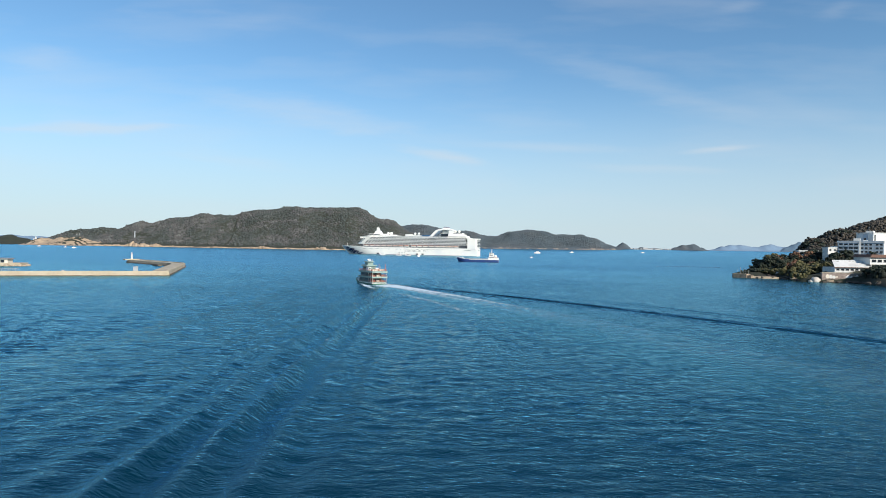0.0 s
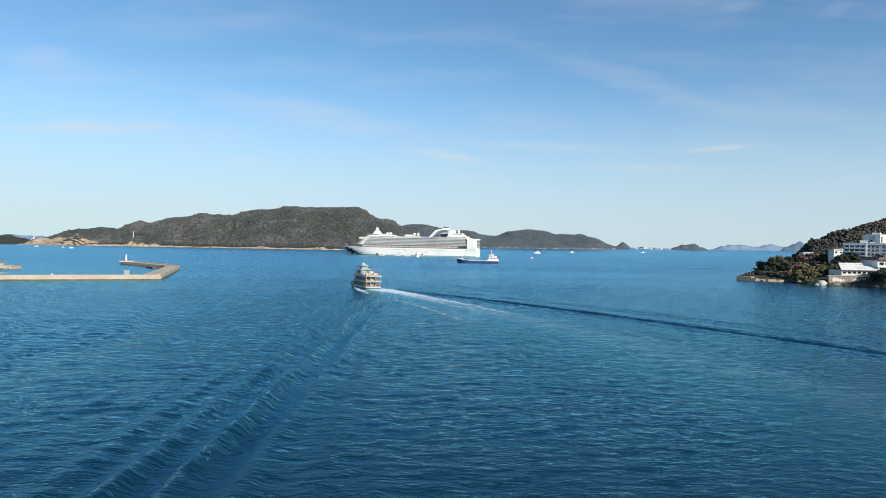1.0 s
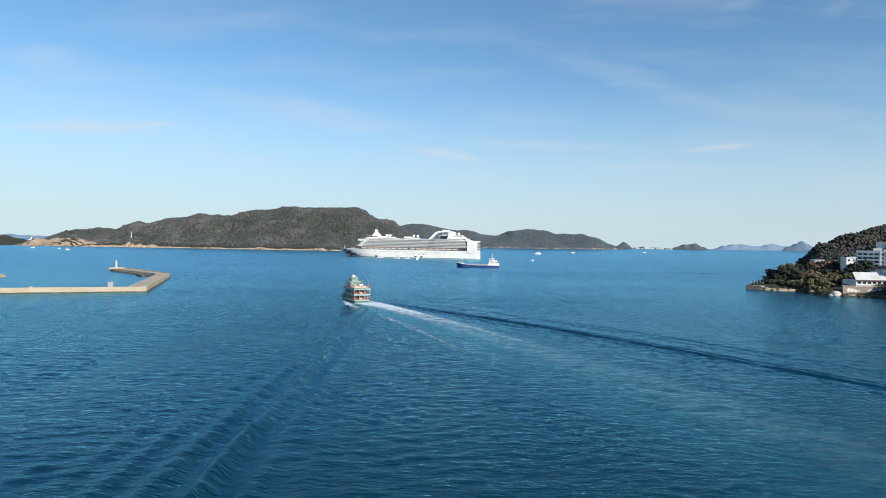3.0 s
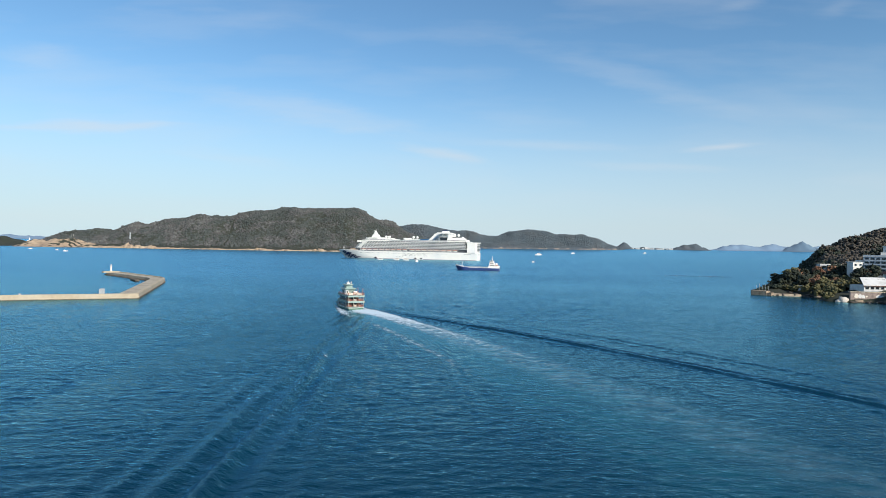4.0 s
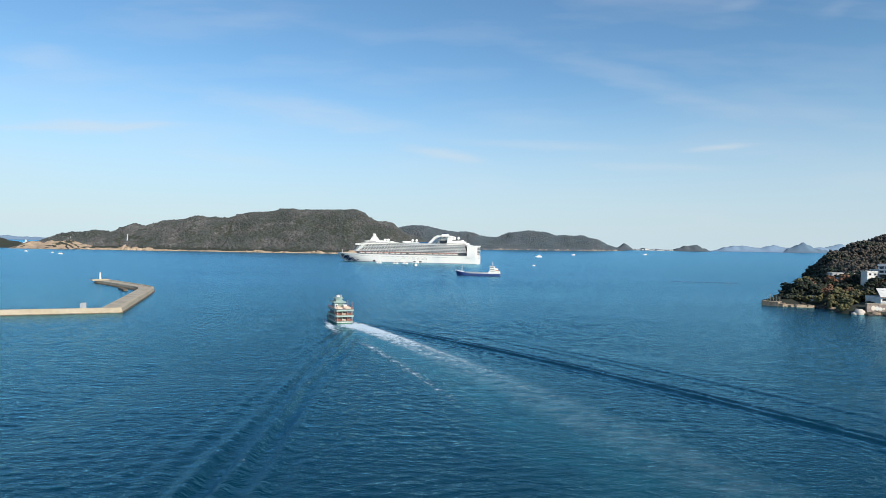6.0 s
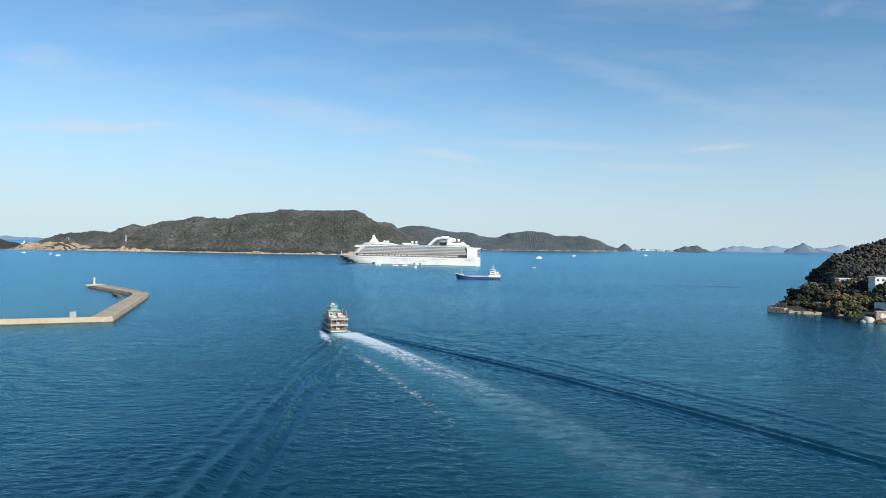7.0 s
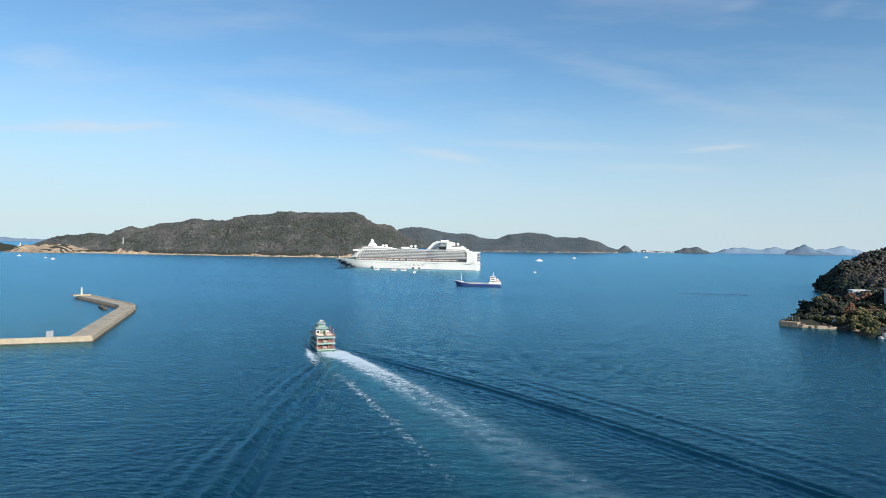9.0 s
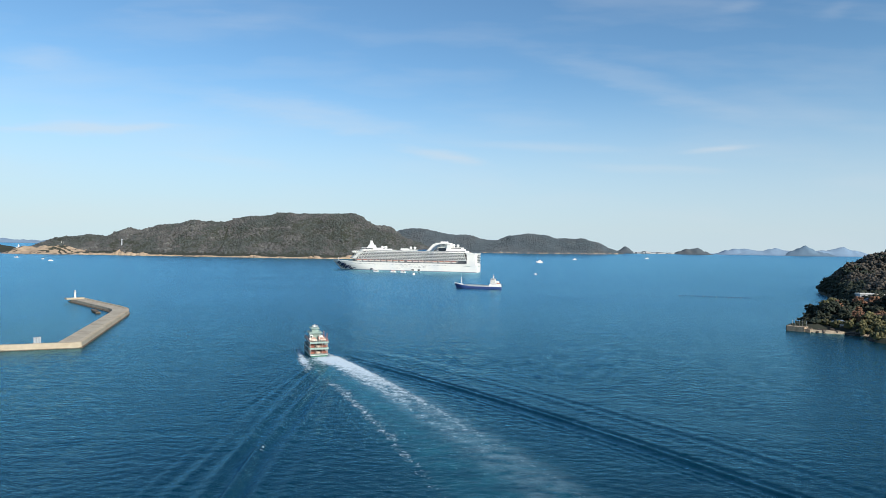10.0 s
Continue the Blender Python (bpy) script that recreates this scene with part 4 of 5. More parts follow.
        part("cabin_wall", Shape().box(x0, x1 - 4, -17.1, 17.1, z + 0.6, z + 2.9), SHADE_AND_PANES, ship, "cabin fronts behind the balconies, coloured dark for shade")
        part("front_wall", tier(x1 - 14, x1 + 3.4, 17.4, z + 0.6, z + 2.9, 9), WHITE, ship)
        for side in (1, -1):
            s = Shape()
            x = x0
            while x < x1 - 12:
                s.box(x, x + 0.42, min(side * 17.0, side * 18.6), max(side * 17.0, side * 18.6), z + 0.6, z + 2.9)
                x += 3.3 if not 84 < x < 96 else 7
            part("divider_row", s, WHITE, ship, "white balcony dividers")["kind"] = "stuff"
            part("balcony_rail", Shape().box(x0, x1 - 12, side * 18.62 - 0.05, side * 18.62 + 0.05, z + 0.6, z + 1.25), STEEL, ship, "grey balcony rail")
        front = Shape()
        for k in range(9):
            a = -1.2 + 0.3 * k
            front.box(x1 - 5.4 + 9.1 * math.cos(a) - 0.4, x1 - 5.4 + 9.1 * math.cos(a) + 0.1, 17.3 * math.sin(a) - 0.9, 17.3 * math.sin(a) + 0.9, z + 1.1, z + 2.2)
        part("front_windows", front, DARK, ship, "dark forward windows")["kind"] = "stuff"
    part("sun_deck", tier(16, 243, 18.8, 35.85, 36.7, 9), WHITE, ship)
    # bridge
    part("bridge", tier(232, 252, 17.5, 33.0, 36.6, 9), WHITE, ship)
    part("bridge_wing", Shape().box(240, 246, -22, 22, 33.2, 36.4), WHITE, ship, "white bridge wings beyond the hull sides")
    part("bridge_window", tier(239, 252.25, 17.65, 34.6, 35.7, 9), DARK, ship, "dark wrap-round bridge windows")
    # forward upper decks
    part("upper_house", tier(168, 236, 15.5, 36.7, 39.6, 8), WHITE, ship)
    part("upper_window", tier(172, 236.2, 15.62, 37.6, 38.8, 8), SHADE_AND_PANES, ship)
    part("observation_house", tier(196, 234, 13.5, 39.6, 43.0, 9), WHITE, ship)
    part("observation_window", tier(206, 234.2, 13.6, 40.6, 42.0, 9), DARK, ship)
    part("mast_base", Shape().prism([(205, -5), (222, -4), (222, 4), (205, 5)], 43, 49, 0.35), WHITE, ship)
    mast = part("radar_mast", Shape().prism([(210, -2), (218, -2), (218, 2), (210, 2)], 49, 56, 0.5), WHITE, ship)
    for z, w in ((50.5, 5.5), (53.0, 4.0)):
        part("yard", Shape().box(212.6, 215.4, -w, w, z, z + 0.6), WHITE, mast)
    part("scanner", Shape().box(215, 216, -3.2, 3.2, 56.1, 56.9), WHITE, mast)
    part("antenna", Shape().rod((213, 0, 55), (213, 0, 61), 0.25, 0.1, 6), WHITE, mast)
    for x, y, z, r in ((189, 8, 42.6, 2.6), (181.5, 8, 42.6, 2.6), (189, -8, 42.6, 2.4), (132, 6, 42.4, 2.6), (124, 6, 42.4, 2.6), (47, 9, 47.8, 2.7), (39, 9, 47.8, 2.7)):
        dome = Shape().ball((x, y, z + 1.6), r, 1.0, 8, 14)
        dome.smooth = True
        part("radome", dome, WHITE, ship, "white radar dome")
        part("pedestal", Shape().rod((x, y, z - 4.4), (x, y, z), 1.2, 0.9, 8), WHITE, ship)
    part("dome_house", tier(176, 196, 12, 39.6, 41.4), WHITE, ship)
    # midship screens and pool roofs
    part("screen_house", tier(118, 150, 13, 36.7, 40.6, 4), WHITE, ship)
    part("movie_screen", Shape().box(141, 152, -9, 9, 39.5, 42.6), WHITE, ship)
    part("screen_post", Shape().box(138, 141.5, -4, 4, 36.6, 42), WHITE, ship)
    part("pool_roof", Shape().side_prism([(94, 36.6), (118, 36.6), (116, 40.6), (99, 41.4)], -14, 14), POOL, ship, "blue glass pool roof")
    for side in (1, -1):
        s = Shape()
        for k in range(60):
            s.box(30 + 3.4 * k, 30.35 + 3.4 * k, side * 18.5 - 0.08, side * 18.5 + 0.08, 36.6, 38.1)
        s.box(28, 236, side * 18.5 - 0.1, side * 18.5 + 0.1, 38.0, 38.3)
        part("deck_rail", s, WHITE, ship)
        part("wind_screen", Shape().box(60, 180, side * 17.9 - 0.06, side * 17.9 + 0.06, 36.7, 38.6), STEEL, ship, "grey glass wind screen")
    # slanted arch and funnel
    for side in (1, -1):
        y0, y1 = sorted((side * 12.5, side * 15.2))
        arch = part("funnel_arch", Shape().side_prism([(101, 36.7), (95, 36.7), (81, 49.8), (72, 52.2), (57, 52.2), (50, 50.4), (50, 52.2), (58, 54.4), (76, 54.4), (86, 51.8)], y0, y1), WHITE, ship,
                    "white slanted arch beside the funnel")
        part("arch_leg", Shape().side_prism([(62, 36.7), (54, 36.7), (49, 50.5), (58, 51.5)], y0, y1), WHITE, ship)
    part("arch_bridge", Shape().box(58, 82, -12.6, 12.6, 52.0, 54.4), WHITE, ship)
    part("engine_casing", tier(54, 82, 11.5, 36.7, 46.0, 6), WHITE, ship)
    # dark panel added for the shaded gap beside the funnel arch
    part("casing_shade", Shape().box(60, 76, 11.4, 12.0, 39.0, 45.0), DARK, ship, "dark panel standing for shade on the engine casing")
    for z in (38.0, 41.0, 44.0):
        part("casing_window", tier(55, 82.2, 11.62, z, z + 1.1, 6), SHADE_AND_PANES, ship)
    fun = part("funnel", Shape().prism([(60, -7), (74, -5.5), (76, 0), (74, 5.5), (60, 7)], 46, 57.2, 0.14), WHITE, ship)
    part("funnel_top", Shape().prism([(62, -5.4), (72, -4.5), (74, 0), (72, 4.5), (62, 5.4)], 57.2, 58.6, 0.1), NAVY, fun, "dark funnel top")
    part("funnel_mark", Shape().ball((68, 6.0, 52), 2.6, 1.0, 6, 12), STEEL, fun, "grey round funnel mark")
    # stepped aft decks
    part("aft_house", tier(22, 60, 15.5, 36.7, 40.2), WHITE, ship)
    part("aft_window", tier(24, 60.2, 15.62, 37.6, 39.1), SHADE_AND_PANES, ship)
    part("aft_upper", tier(28, 56, 12.5, 40.2, 43.4), WHITE, ship)
    part("aft_lounge", tier(32, 54, 10.5, 43.4, 46.2), WHITE, ship)
    part("aft_lounge_window", tier(33, 54.2, 10.62, 44.1, 45.4), DARK, ship)
    # stern block
    part("stern_block", Shape().prism([(1, -15), (4, -18.8), (20, -18.8), (20, 18.8), (4, 18.8), (1, 15)], 14.8, 33.8), WHITE, ship)
    part("stern_rail_deck", Shape().prism([(-1, -16), (3, -19), (22, -19), (22, 19), (3, 19), (-1, 16)], 33.8, 35.6), WHITE, ship)
    for d in range(5):
        z = 18.5 + 2.9 * d
        # dark box on the flat stern stands in for a balcony's shade
        part("stern_balcony", Shape().box(0.35, 1.6, -13, 13, z, z + 1.9), SHADE_AND_PANES, ship, "dark boxes for the shade in the stern balconies")
        part("stern_ledge", Shape().box(-0.6, 1.2, -13.6, 13.6, z - 0.7, z - 0.1), WHITE, ship)
    part("name_plate", Shape().box(12, 26, 18.7, 18.98, 11.6, 12.3), STEEL, hull, "plain grey bar of lettering")
    part("name_plate", Shape().box(-0.25, 0.1, -8, 8, 11.0, 12.2), STEEL, hull, "plain grey bar of lettering")


build_cruise_ship()


def build_tender(at, label, roof=ORANGE):
    t = thing("tender_boat", label, "boat", at, "tenders beside the cruise ship")
    part("hull", hull_shape(11, 4, 1.9, -0.4, 0.35, 1.0, 0.25, 0.4, 0.8, 10, 3), WHITE, t)
    part("cabin", Shape().prism([(1, -1.7), (8, -1.5), (9, 0), (8, 1.5), (1, 1.7)], 1.5, 3.2, 0.1), WHITE, t)
    part("window", Shape().box(1.6, 7.6, -1.66, 1.66, 2.0, 2.7), DARK, t)
    part("roof", Shape().prism([(0.8, -1.7), (8, -1.5), (8.6, 0), (8, 1.5), (0.8, 1.7)], 3.2, 3.5, 0.08), roof, t)
    return t


build_tender(pose(-43, 1127, 0, 0, 0, 100), "white tender with an orange roof under way")
build_tender(pose(-80, 1216, 0, 0, 0, 168), "white and orange tender waiting at the ship's side")
build_tender(pose(-62, 1212, 0, 0, 0, 168), "white and orange tender at the boarding platform")
build_tender(pose(-112, 1228, 0, 0, 0, 168), "white tender lying beside the ship's hull", WHITE)


# ---- coaster ----
def build_coaster():
    L = 55.0
    c = thing("cargo_ship", "small blue coaster with a white wheelhouse at its stern", "cargo ship", Matrix.Translation((71.5, 812, 0)) @ Matrix.Rotation(radians(166), 4, "Z"))
    hull = part("hull", hull_shape(L, 9.6, 3.3, -0.3, 0.25, 2.5, 0.12, 3.0, 0.85, 26, 4), BLUE, c)
    part("foot_stripe", Shape().loft([[(x, -w, -0.2), (x, w, -0.2), (x, w, 0.35), (x, -w, 0.35)] for x, w in ((0.2, 4.1), (6, 4.72), (38, 4.74), (46, 3.7), (50, 1.9))]), NAVY, hull, "dark waterline stripe")
    part("bulwark", Shape().loft([[(x, -w, 3.05), (x, w, 3.05), (x, w, 3.5), (x, -w, 3.5)] for x, w in ((0.0, 4.15), (6, 4.84), (38, 4.84))]), WHITE, c)
    part("forecastle", Shape().loft([[(x, -w, z), (x, w, z), (x, w * 1.03, z + 1.5), (x, -w * 1.03, z + 1.5)] for x, w, z in ((45, 4.3, 3.4), (49, 3.2, 4.0), (53, 1.4, 4.7), (55.3, 0.1, 5.2))]), WHITE, c)
    part("hatch", Shape().box(15, 43, -3.6, 3.6, 3.3, 4.4), STEEL, c, "long grey hatch cover")
    for k in range(9):
        part("hatch_rib", Shape().box(16 + 3.1 * k, 16.3 + 3.1 * k, -3.7, 3.7, 4.3, 4.6), STEEL, c)
    part("poop", Shape().box(0.6, 13.5, -4.3, 4.3, 3.3, 5.0), WHITE, c)
    house = part("wheelhouse", Shape().box(5, 12, -3.9, 3.9, 5.0, 7.4).box(6, 12, -3.6, 3.6, 7.4, 9.6).box(7, 11.8, -3.2, 3.2, 9.6, 11.8), WHITE, c)
    for z, w, x0, x1 in ((5.8, 3.95, 5.6, 11.4), (8.1, 3.65, 6.6, 11.4), (10.4, 3.25, 7.4, 11.6)):
        part("window_row", Shape().box(x0, x1, -w, w, z, z + 0.8), DARK, house)
    part("wheel_window", Shape().box(11.7, 11.9, -2.9, 2.9, 10.3, 11.2), DARK, house)
    part("roof", Shape().box(6.4, 12.4, -3.9, 3.9, 11.8, 12.0), WHITE, house)
    part("funnel", Shape().prism([(2.4, -1.2), (4.8, -1.2), (4.8, 1.2), (2.4, 1.2)], 5, 9.4, 0.1), WHITE, c)
    part("mast", Shape().rod((9, 0, 12), (9, 0, 17.5), 0.28, 0.12).box(8.8, 9.2, -2, 2, 14.6, 14.9), WHITE, c)
    part("radar", Shape().box(8.6, 9.4, -1.3, 1.3, 13.2, 13.6), WHITE, c)
    part("fore_mast", Shape().rod((47, 0, 5), (47, 0, 13.5), 0.3, 0.15).box(46.8, 47.2, -1.6, 1.6, 10.5, 10.8), WHITE, c)
    part("rail", Shape().box(0.4, 13, -4.5, -4.42, 5.0, 6.0).box(0.4, 13, 4.42, 4.5, 5.0, 6.0), WHITE, c)
    part("lifeboat", hull_shape(4.5, 1.6, 1.0, 0, 0.4, 0.3, 0.2, 0.1, 0.7, 8, 2), ORANGE, c, "orange lifeboat", pose(1.2, 3.0, 6.4))


build_coaster()


# ---- ferry ----
MINT = mat("pale_mint_paint", (0.27, 0.36, 0.32), 0.5, 0.1, 0.6, second=(0.21, 0.28, 0.25), second_scale=0.4)
FERRY_SIDE = mat("dark_teal_paint", (0.06, 0.075, 0.075), 0.5, 0.15, 0.6, second=(0.16, 0.10, 0.075), second_scale=0.5)
def ring_rail(parent, outline, z, h, material, step=1.1, label=""):
    """Posts and two bars along an outline."""
    pts = along(outline, step)
    s = Shape()
    for x, y in pts:
        s.box(x - 0.04, x + 0.04, y - 0.04, y + 0.04, z, z + h)
    for k in (0.5, 1.0):
        for (x0, y0), (x1, y1) in zip(outline, outline[1:]):
            s.rod((x0, y0, z + h * k), (x1, y1, z + h * k), 0.05, sides=5)
    part("railing", s, material, parent, label)


def build_ferry():
    f = thing("ferry", "three-deck sightseeing ferry in pale green, cream and red", "ferry")
    # hull along +y
    h = hull_shape(27, 8.4, 2.1, -0.5, 0.34, 2.2, 0.14, 1.6, 0.92, 22, 4)
    h.v = [(-y, x, z) for x, y, z in h.v]
    hull = part("hull", h, DARK_GREEN, f, "dark green hull")
    part("rub_rail", Shape().box(-4.25, 4.25, -0.14, 17, 1.25, 1.5), WHITE, hull, "white rubbing strake")
    part("stern_band", Shape().box(-3.9, 3.9, -0.10, 0.1, 0.25, 0.65), GREEN, hull)
    deck = Shape().prism([(-4.3, -0.4), (4.3, -0.4), (4.3, 17.5), (2.8, 22.5), (0, 25.5), (-2.8, 22.5), (-4.3, 17.5)], 1.55, 1.8)
    part("main_deck", deck, GREEN, f)
    # lower saloon
    SIDE = FERRY_SIDE
    sal = part("saloon", Shape().prism([(-3.7, 3.6), (3.7, 3.6), (3.7, 17.5), (2.0, 21), (-2.0, 21), (-3.7, 17.5)], 1.8, 4.1), SIDE, f)
    for k in range(8):
        for side in (-1, 1):
            x = side * 3.72
            part("window", Shape().box(x - 0.05, x + 0.05, 4.4 + 1.6 * k, 5.5 + 1.6 * k, 2.5, 3.6), DARK, sal)
    part("saloon_door", Shape().box(-1.0, 1.0, 3.5, 3.62, 1.85, 3.8), DARK, sal)
    for x in (-2.6, 2.6):
        part("stern_panel", Shape().box(x - 0.85, x + 0.85, 3.46, 3.6, 1.9, 3.7), RUST, sal, "rust red stern panel")
    # second deck
    part("upper_deck", Shape().prism([(-4.4, -0.5), (4.4, -0.5), (4.4, 17.6), (2.6, 21.6), (-2.6, 21.6), (-4.4, 17.6)], 4.1, 4.45), GREEN, f)
    up = part("upper_saloon", Shape().prism([(-3.5, 5.0), (3.5, 5.0), (3.5, 16.5), (2.0, 19.2), (-2.0, 19.2), (-3.5, 16.5)], 4.45, 6.7), SIDE, f)
    for k in range(7):
        for side in (-1, 1):
            x = side * 3.52
            part("window", Shape().box(x - 0.05, x + 0.05, 5.6 + 1.6 * k, 6.7 + 1.6 * k, 5.1, 6.2), DARK, up)
    part("stern_door", Shape().box(-0.9, 0.9, 4.9, 5.02, 4.5, 6.4), DARK, up)
    for x in (-2.3, 2.3):
        part("stern_panel", Shape().box(x - 0.8, x + 0.8, 4.88, 5.0, 4.5, 6.2), RUST, up)
    # valances under the open decks' eaves
    for z in (4.1, 6.7):
        for x0, x1, y0, y1 in ((-4.62, 4.62, -0.75, -0.6), (-4.62, -4.5, -0.6, 16.8), (4.5, 4.62, -0.6, 16.8)):
            part("valance", Shape().box(x0, x1, y0, y1, z - 0.25, z + 0.5), MINT, f, "pale mint green valance")
    # awning deck
    part("awning_deck", Shape().prism([(-4.5, -0.6), (4.5, -0.6), (4.5, 17.0), (2.4, 20.2), (-2.4, 20.2), (-4.5, 17.0)], 6.7, 7.05), GREEN, f)
    for z0, z1 in ((1.8, 4.1), (4.45, 6.7)):
        for x in (-4.1, -1.5, 1.5, 4.1):
            part("post", Shape().rod((x, -0.1, z0), (x, -0.1, z1), 0.11, sides=6), CREAM, f)
        for y in (2.6, 5.2):
            for x in (-4.15, 4.15):
                part("post", Shape().rod((x, y, z0), (x, y, z1), 0.11, sides=6), CREAM, f)
    for z, paint in ((1.8, RUST), (4.45, RUST)):
        ring_rail(f, [(-4.2, 5.0), (-4.2, -0.3), (4.2, -0.3), (4.2, 5.0)], z, 1.05, paint, 0.8)
        for x in (-2.8, 0.0, 2.8):
            part("seat", Shape().box(x - 0.9, x + 0.9, 1.2, 1.7, z, z + 0.45).box(x - 0.9, x + 0.9, 1.7, 1.85, z + 0.2, z + 1.0), RUST if x else CREAM, f, "rust red slatted seat" if x else "cream slatted seat")
    ring_rail(f, [(-4.35, 16.5), (-4.35, -0.45), (4.35, -0.45), (4.35, 16.5)], 7.05, 1.05, RUST, 1.3, "rust red open-deck railing")
    ring_rail(f, [(-4.2, 17.5), (-2.7, 22.4), (0, 25.2), (2.7, 22.4), (4.2, 17.5)], 1.8, 1.0, WHITE, 0.8)
    for r in range(4):
        for side in (-1, 1):
            part("bench", Shape().box(side * 2.2 - 1.3, side * 2.2 + 1.3, 1.2 + 1.9 * r, 1.7 + 1.9 * r, 7.45, 7.6).box(side * 2.2 - 1.3, side * 2.2 + 1.3, 1.62 + 1.9 * r, 1.72 + 1.9 * r, 7.6, 8.1)
                 .box(side * 2.2 - 1.1, side * 2.2 - 1.0, 1.3 + 1.9 * r, 1.6 + 1.9 * r, 7.05, 7.45).box(side * 2.2 + 1.0, side * 2.2 + 1.1, 1.3 + 1.9 * r, 1.6 + 1.9 * r, 7.05, 7.45), RUST if r % 2 else CREAM, f, "rust red deck bench" if r % 2 else "cream deck bench")
    # wheelhouse tower with tiered eaves
    wh = part("wheelhouse", Shape().prism([(-2.6, 10), (2.6, 10), (2.6, 15.5), (1.7, 17.2), (-1.7, 17.2), (-2.6, 15.5)], 7.05, 9.4), GREEN, f)
    part("wheel_window", Shape().prism([(-2.66, 10.6), (2.66, 10.6), (2.66, 15.6), (1.75, 17.28), (-1.75, 17.28), (-2.66, 15.6)], 8.0, 8.9), DARK, wh)
    part("eaves", Shape().prism([(-3.5, 9.0), (3.5, 9.0), (3.5, 16.2), (2.0, 18.2), (-2.0, 18.2), (-3.5, 16.2)], 9.4, 9.95, 0.12), MINT, wh, "pale green tiered eaves")
    part("lookout", Shape().prism([(-1.7, 11.2), (1.7, 11.2), (1.7, 14.8), (-1.7, 14.8)], 9.95, 11.3), MINT, wh)
    part("lookout_roof", Shape().prism([(-2.4, 10.4), (2.4, 10.4), (2.4, 15.6), (-2.4, 15.6)], 11.3, 11.75, 0.2), MINT, wh, "pale green lookout roof")
    part("mast", Shape().rod((0, 13, 11.7), (0, 13, 13.2), 0.14, 0.08, 6).box(-1.1, 1.1, 12.95, 13.05, 12.5, 12.65), WHITE, wh)
    for x in (-1.2, 1.2):
        part("lamp_post", Shape().rod((x, 11.2, 11.7), (x, 11.2, 13.0), 0.09, sides=6), CREAM, wh)
    part("radar", Shape().box(-0.9, 0.9, 12.2, 12.5, 12.0, 12.2), WHITE, wh)
    stair = part("companionway", Shape().box(-3.4, -1.9, 6.6, 9.6, 7.05, 9.0), WHITE, f)
    part("stair_door", Shape().box(-3.1, -2.2, 6.5, 6.62, 7.1, 8.8), DARK, stair)
    part("vent_house", Shape().box(1.4, 3.2, 7.4, 9.6, 7.05, 8.6), WHITE, f)
    for y in (0.8, 8.4):
        part("funnel_pole", Shape().rod((3.9, y, 7.05), (3.9, y, 10.6), 0.2, 0.16, 8), RUST, f, "rust red pole")
    part("life_raft", Shape().rod((-3.8, 3.2, 7.6), (-3.8, 4.6, 7.6), 0.4, sides=10), WHITE, f, "white life raft canister")
    part("life_raft", Shape().rod((-3.8, 5.2, 7.6), (-3.8, 6.6, 7.6), 0.4, sides=10), WHITE, f, "white life raft canister")
    part("flag_staff", Shape().rod((0, -0.4, 7.05), (0, -1.1, 9.6), 0.05, sides=5), WHITE, f)
    # a slender boat: the beam is taken in a little
    for me in {o.data.name: o.data for o in f.children_recursive if o.type == 'MESH'}.values():
        for v in me.vertices:
            v.co.x = v.co.x * 0.88 + 0.3
    return f


ferry = build_ferry()


# ---- small boats and fish farm ----
def build_boat(at, label, size=1.0):
    b = thing("motorboat", label, "boat", at, "small boats on the bay")
    part("hull", hull_shape(10 * size, 3 * size, 1.6 * size, -0.3, 0.45, 1.0, 0.25, 0.5, 0.85, 10, 3), WHITE, b)
    part("cabin", Shape().prism([(2 * size, -1.1 * size), (6 * size, -1.0 * size), (6.8 * size, 0), (6 * size, 1.0 * size), (2 * size, 1.1 * size)], 1.2 * size, 3.0 * size, 0.15), WHITE, b)
    part("window", Shape().box(2.6 * size, 5.8 * size, -1.06 * size, 1.06 * size, 2.0 * size, 2.6 * size), DARK, b)
    part("mast", Shape().rod((3 * size, 0, 3 * size), (3 * size, 0, 4.6 * size), 0.09), WHITE, b)
    return b


for x, y, a, k in ((-884, 1507, 10, 1.0), (-1096, 1723, 190, 1.0), (-965, 1621, 170, 0.8), (326, 2128, 200, 2.2), (170, 1228, 30, 0.6), (559, 2713, 190, 1.6), (1050, 3300, 180, 1.8)):
    build_boat(pose(x, y, 0, 0, 0, a), "small white motorboat out on the blue bay", k)
build_boat(pose(-307, 437, 0, 0, 0, 200), "white motorboat moored inside the harbour", 0.9)


def build_fish_farm():
    farm = thing("fish_farm", "lines of dark floats of a fish farm", "fish farm", pose(290, 748, 0, 0, 0, -19))
    for row in range(2):
        for k in range(18):
            part("float", Shape().rod((-34 + 4 * k, row * 7 - 0.9, 0.1), (-34 + 4 * k, row * 7 + 0.9, 0.1), 0.3, sides=8), NAVY if k % 3 else STEEL, farm)
        part("beam", Shape().box(-35, 35, row * 7 - 0.04, row * 7 + 0.04, 0.3, 0.38), NAVY, farm)


build_fish_farm()
# ---- headland ----
COAST = [(221, 482), (229, 471), (247, 463), (250, 450), (243, 430), (250, 423), (274, 417), (271, 398), (267, 381), (270, 345), (330, 320), (780, 320),
         (780, 980), (560, 980), (460, 850), (422, 764), (393, 700), (349, 615), (306, 548), (268, 528), (244, 508)]
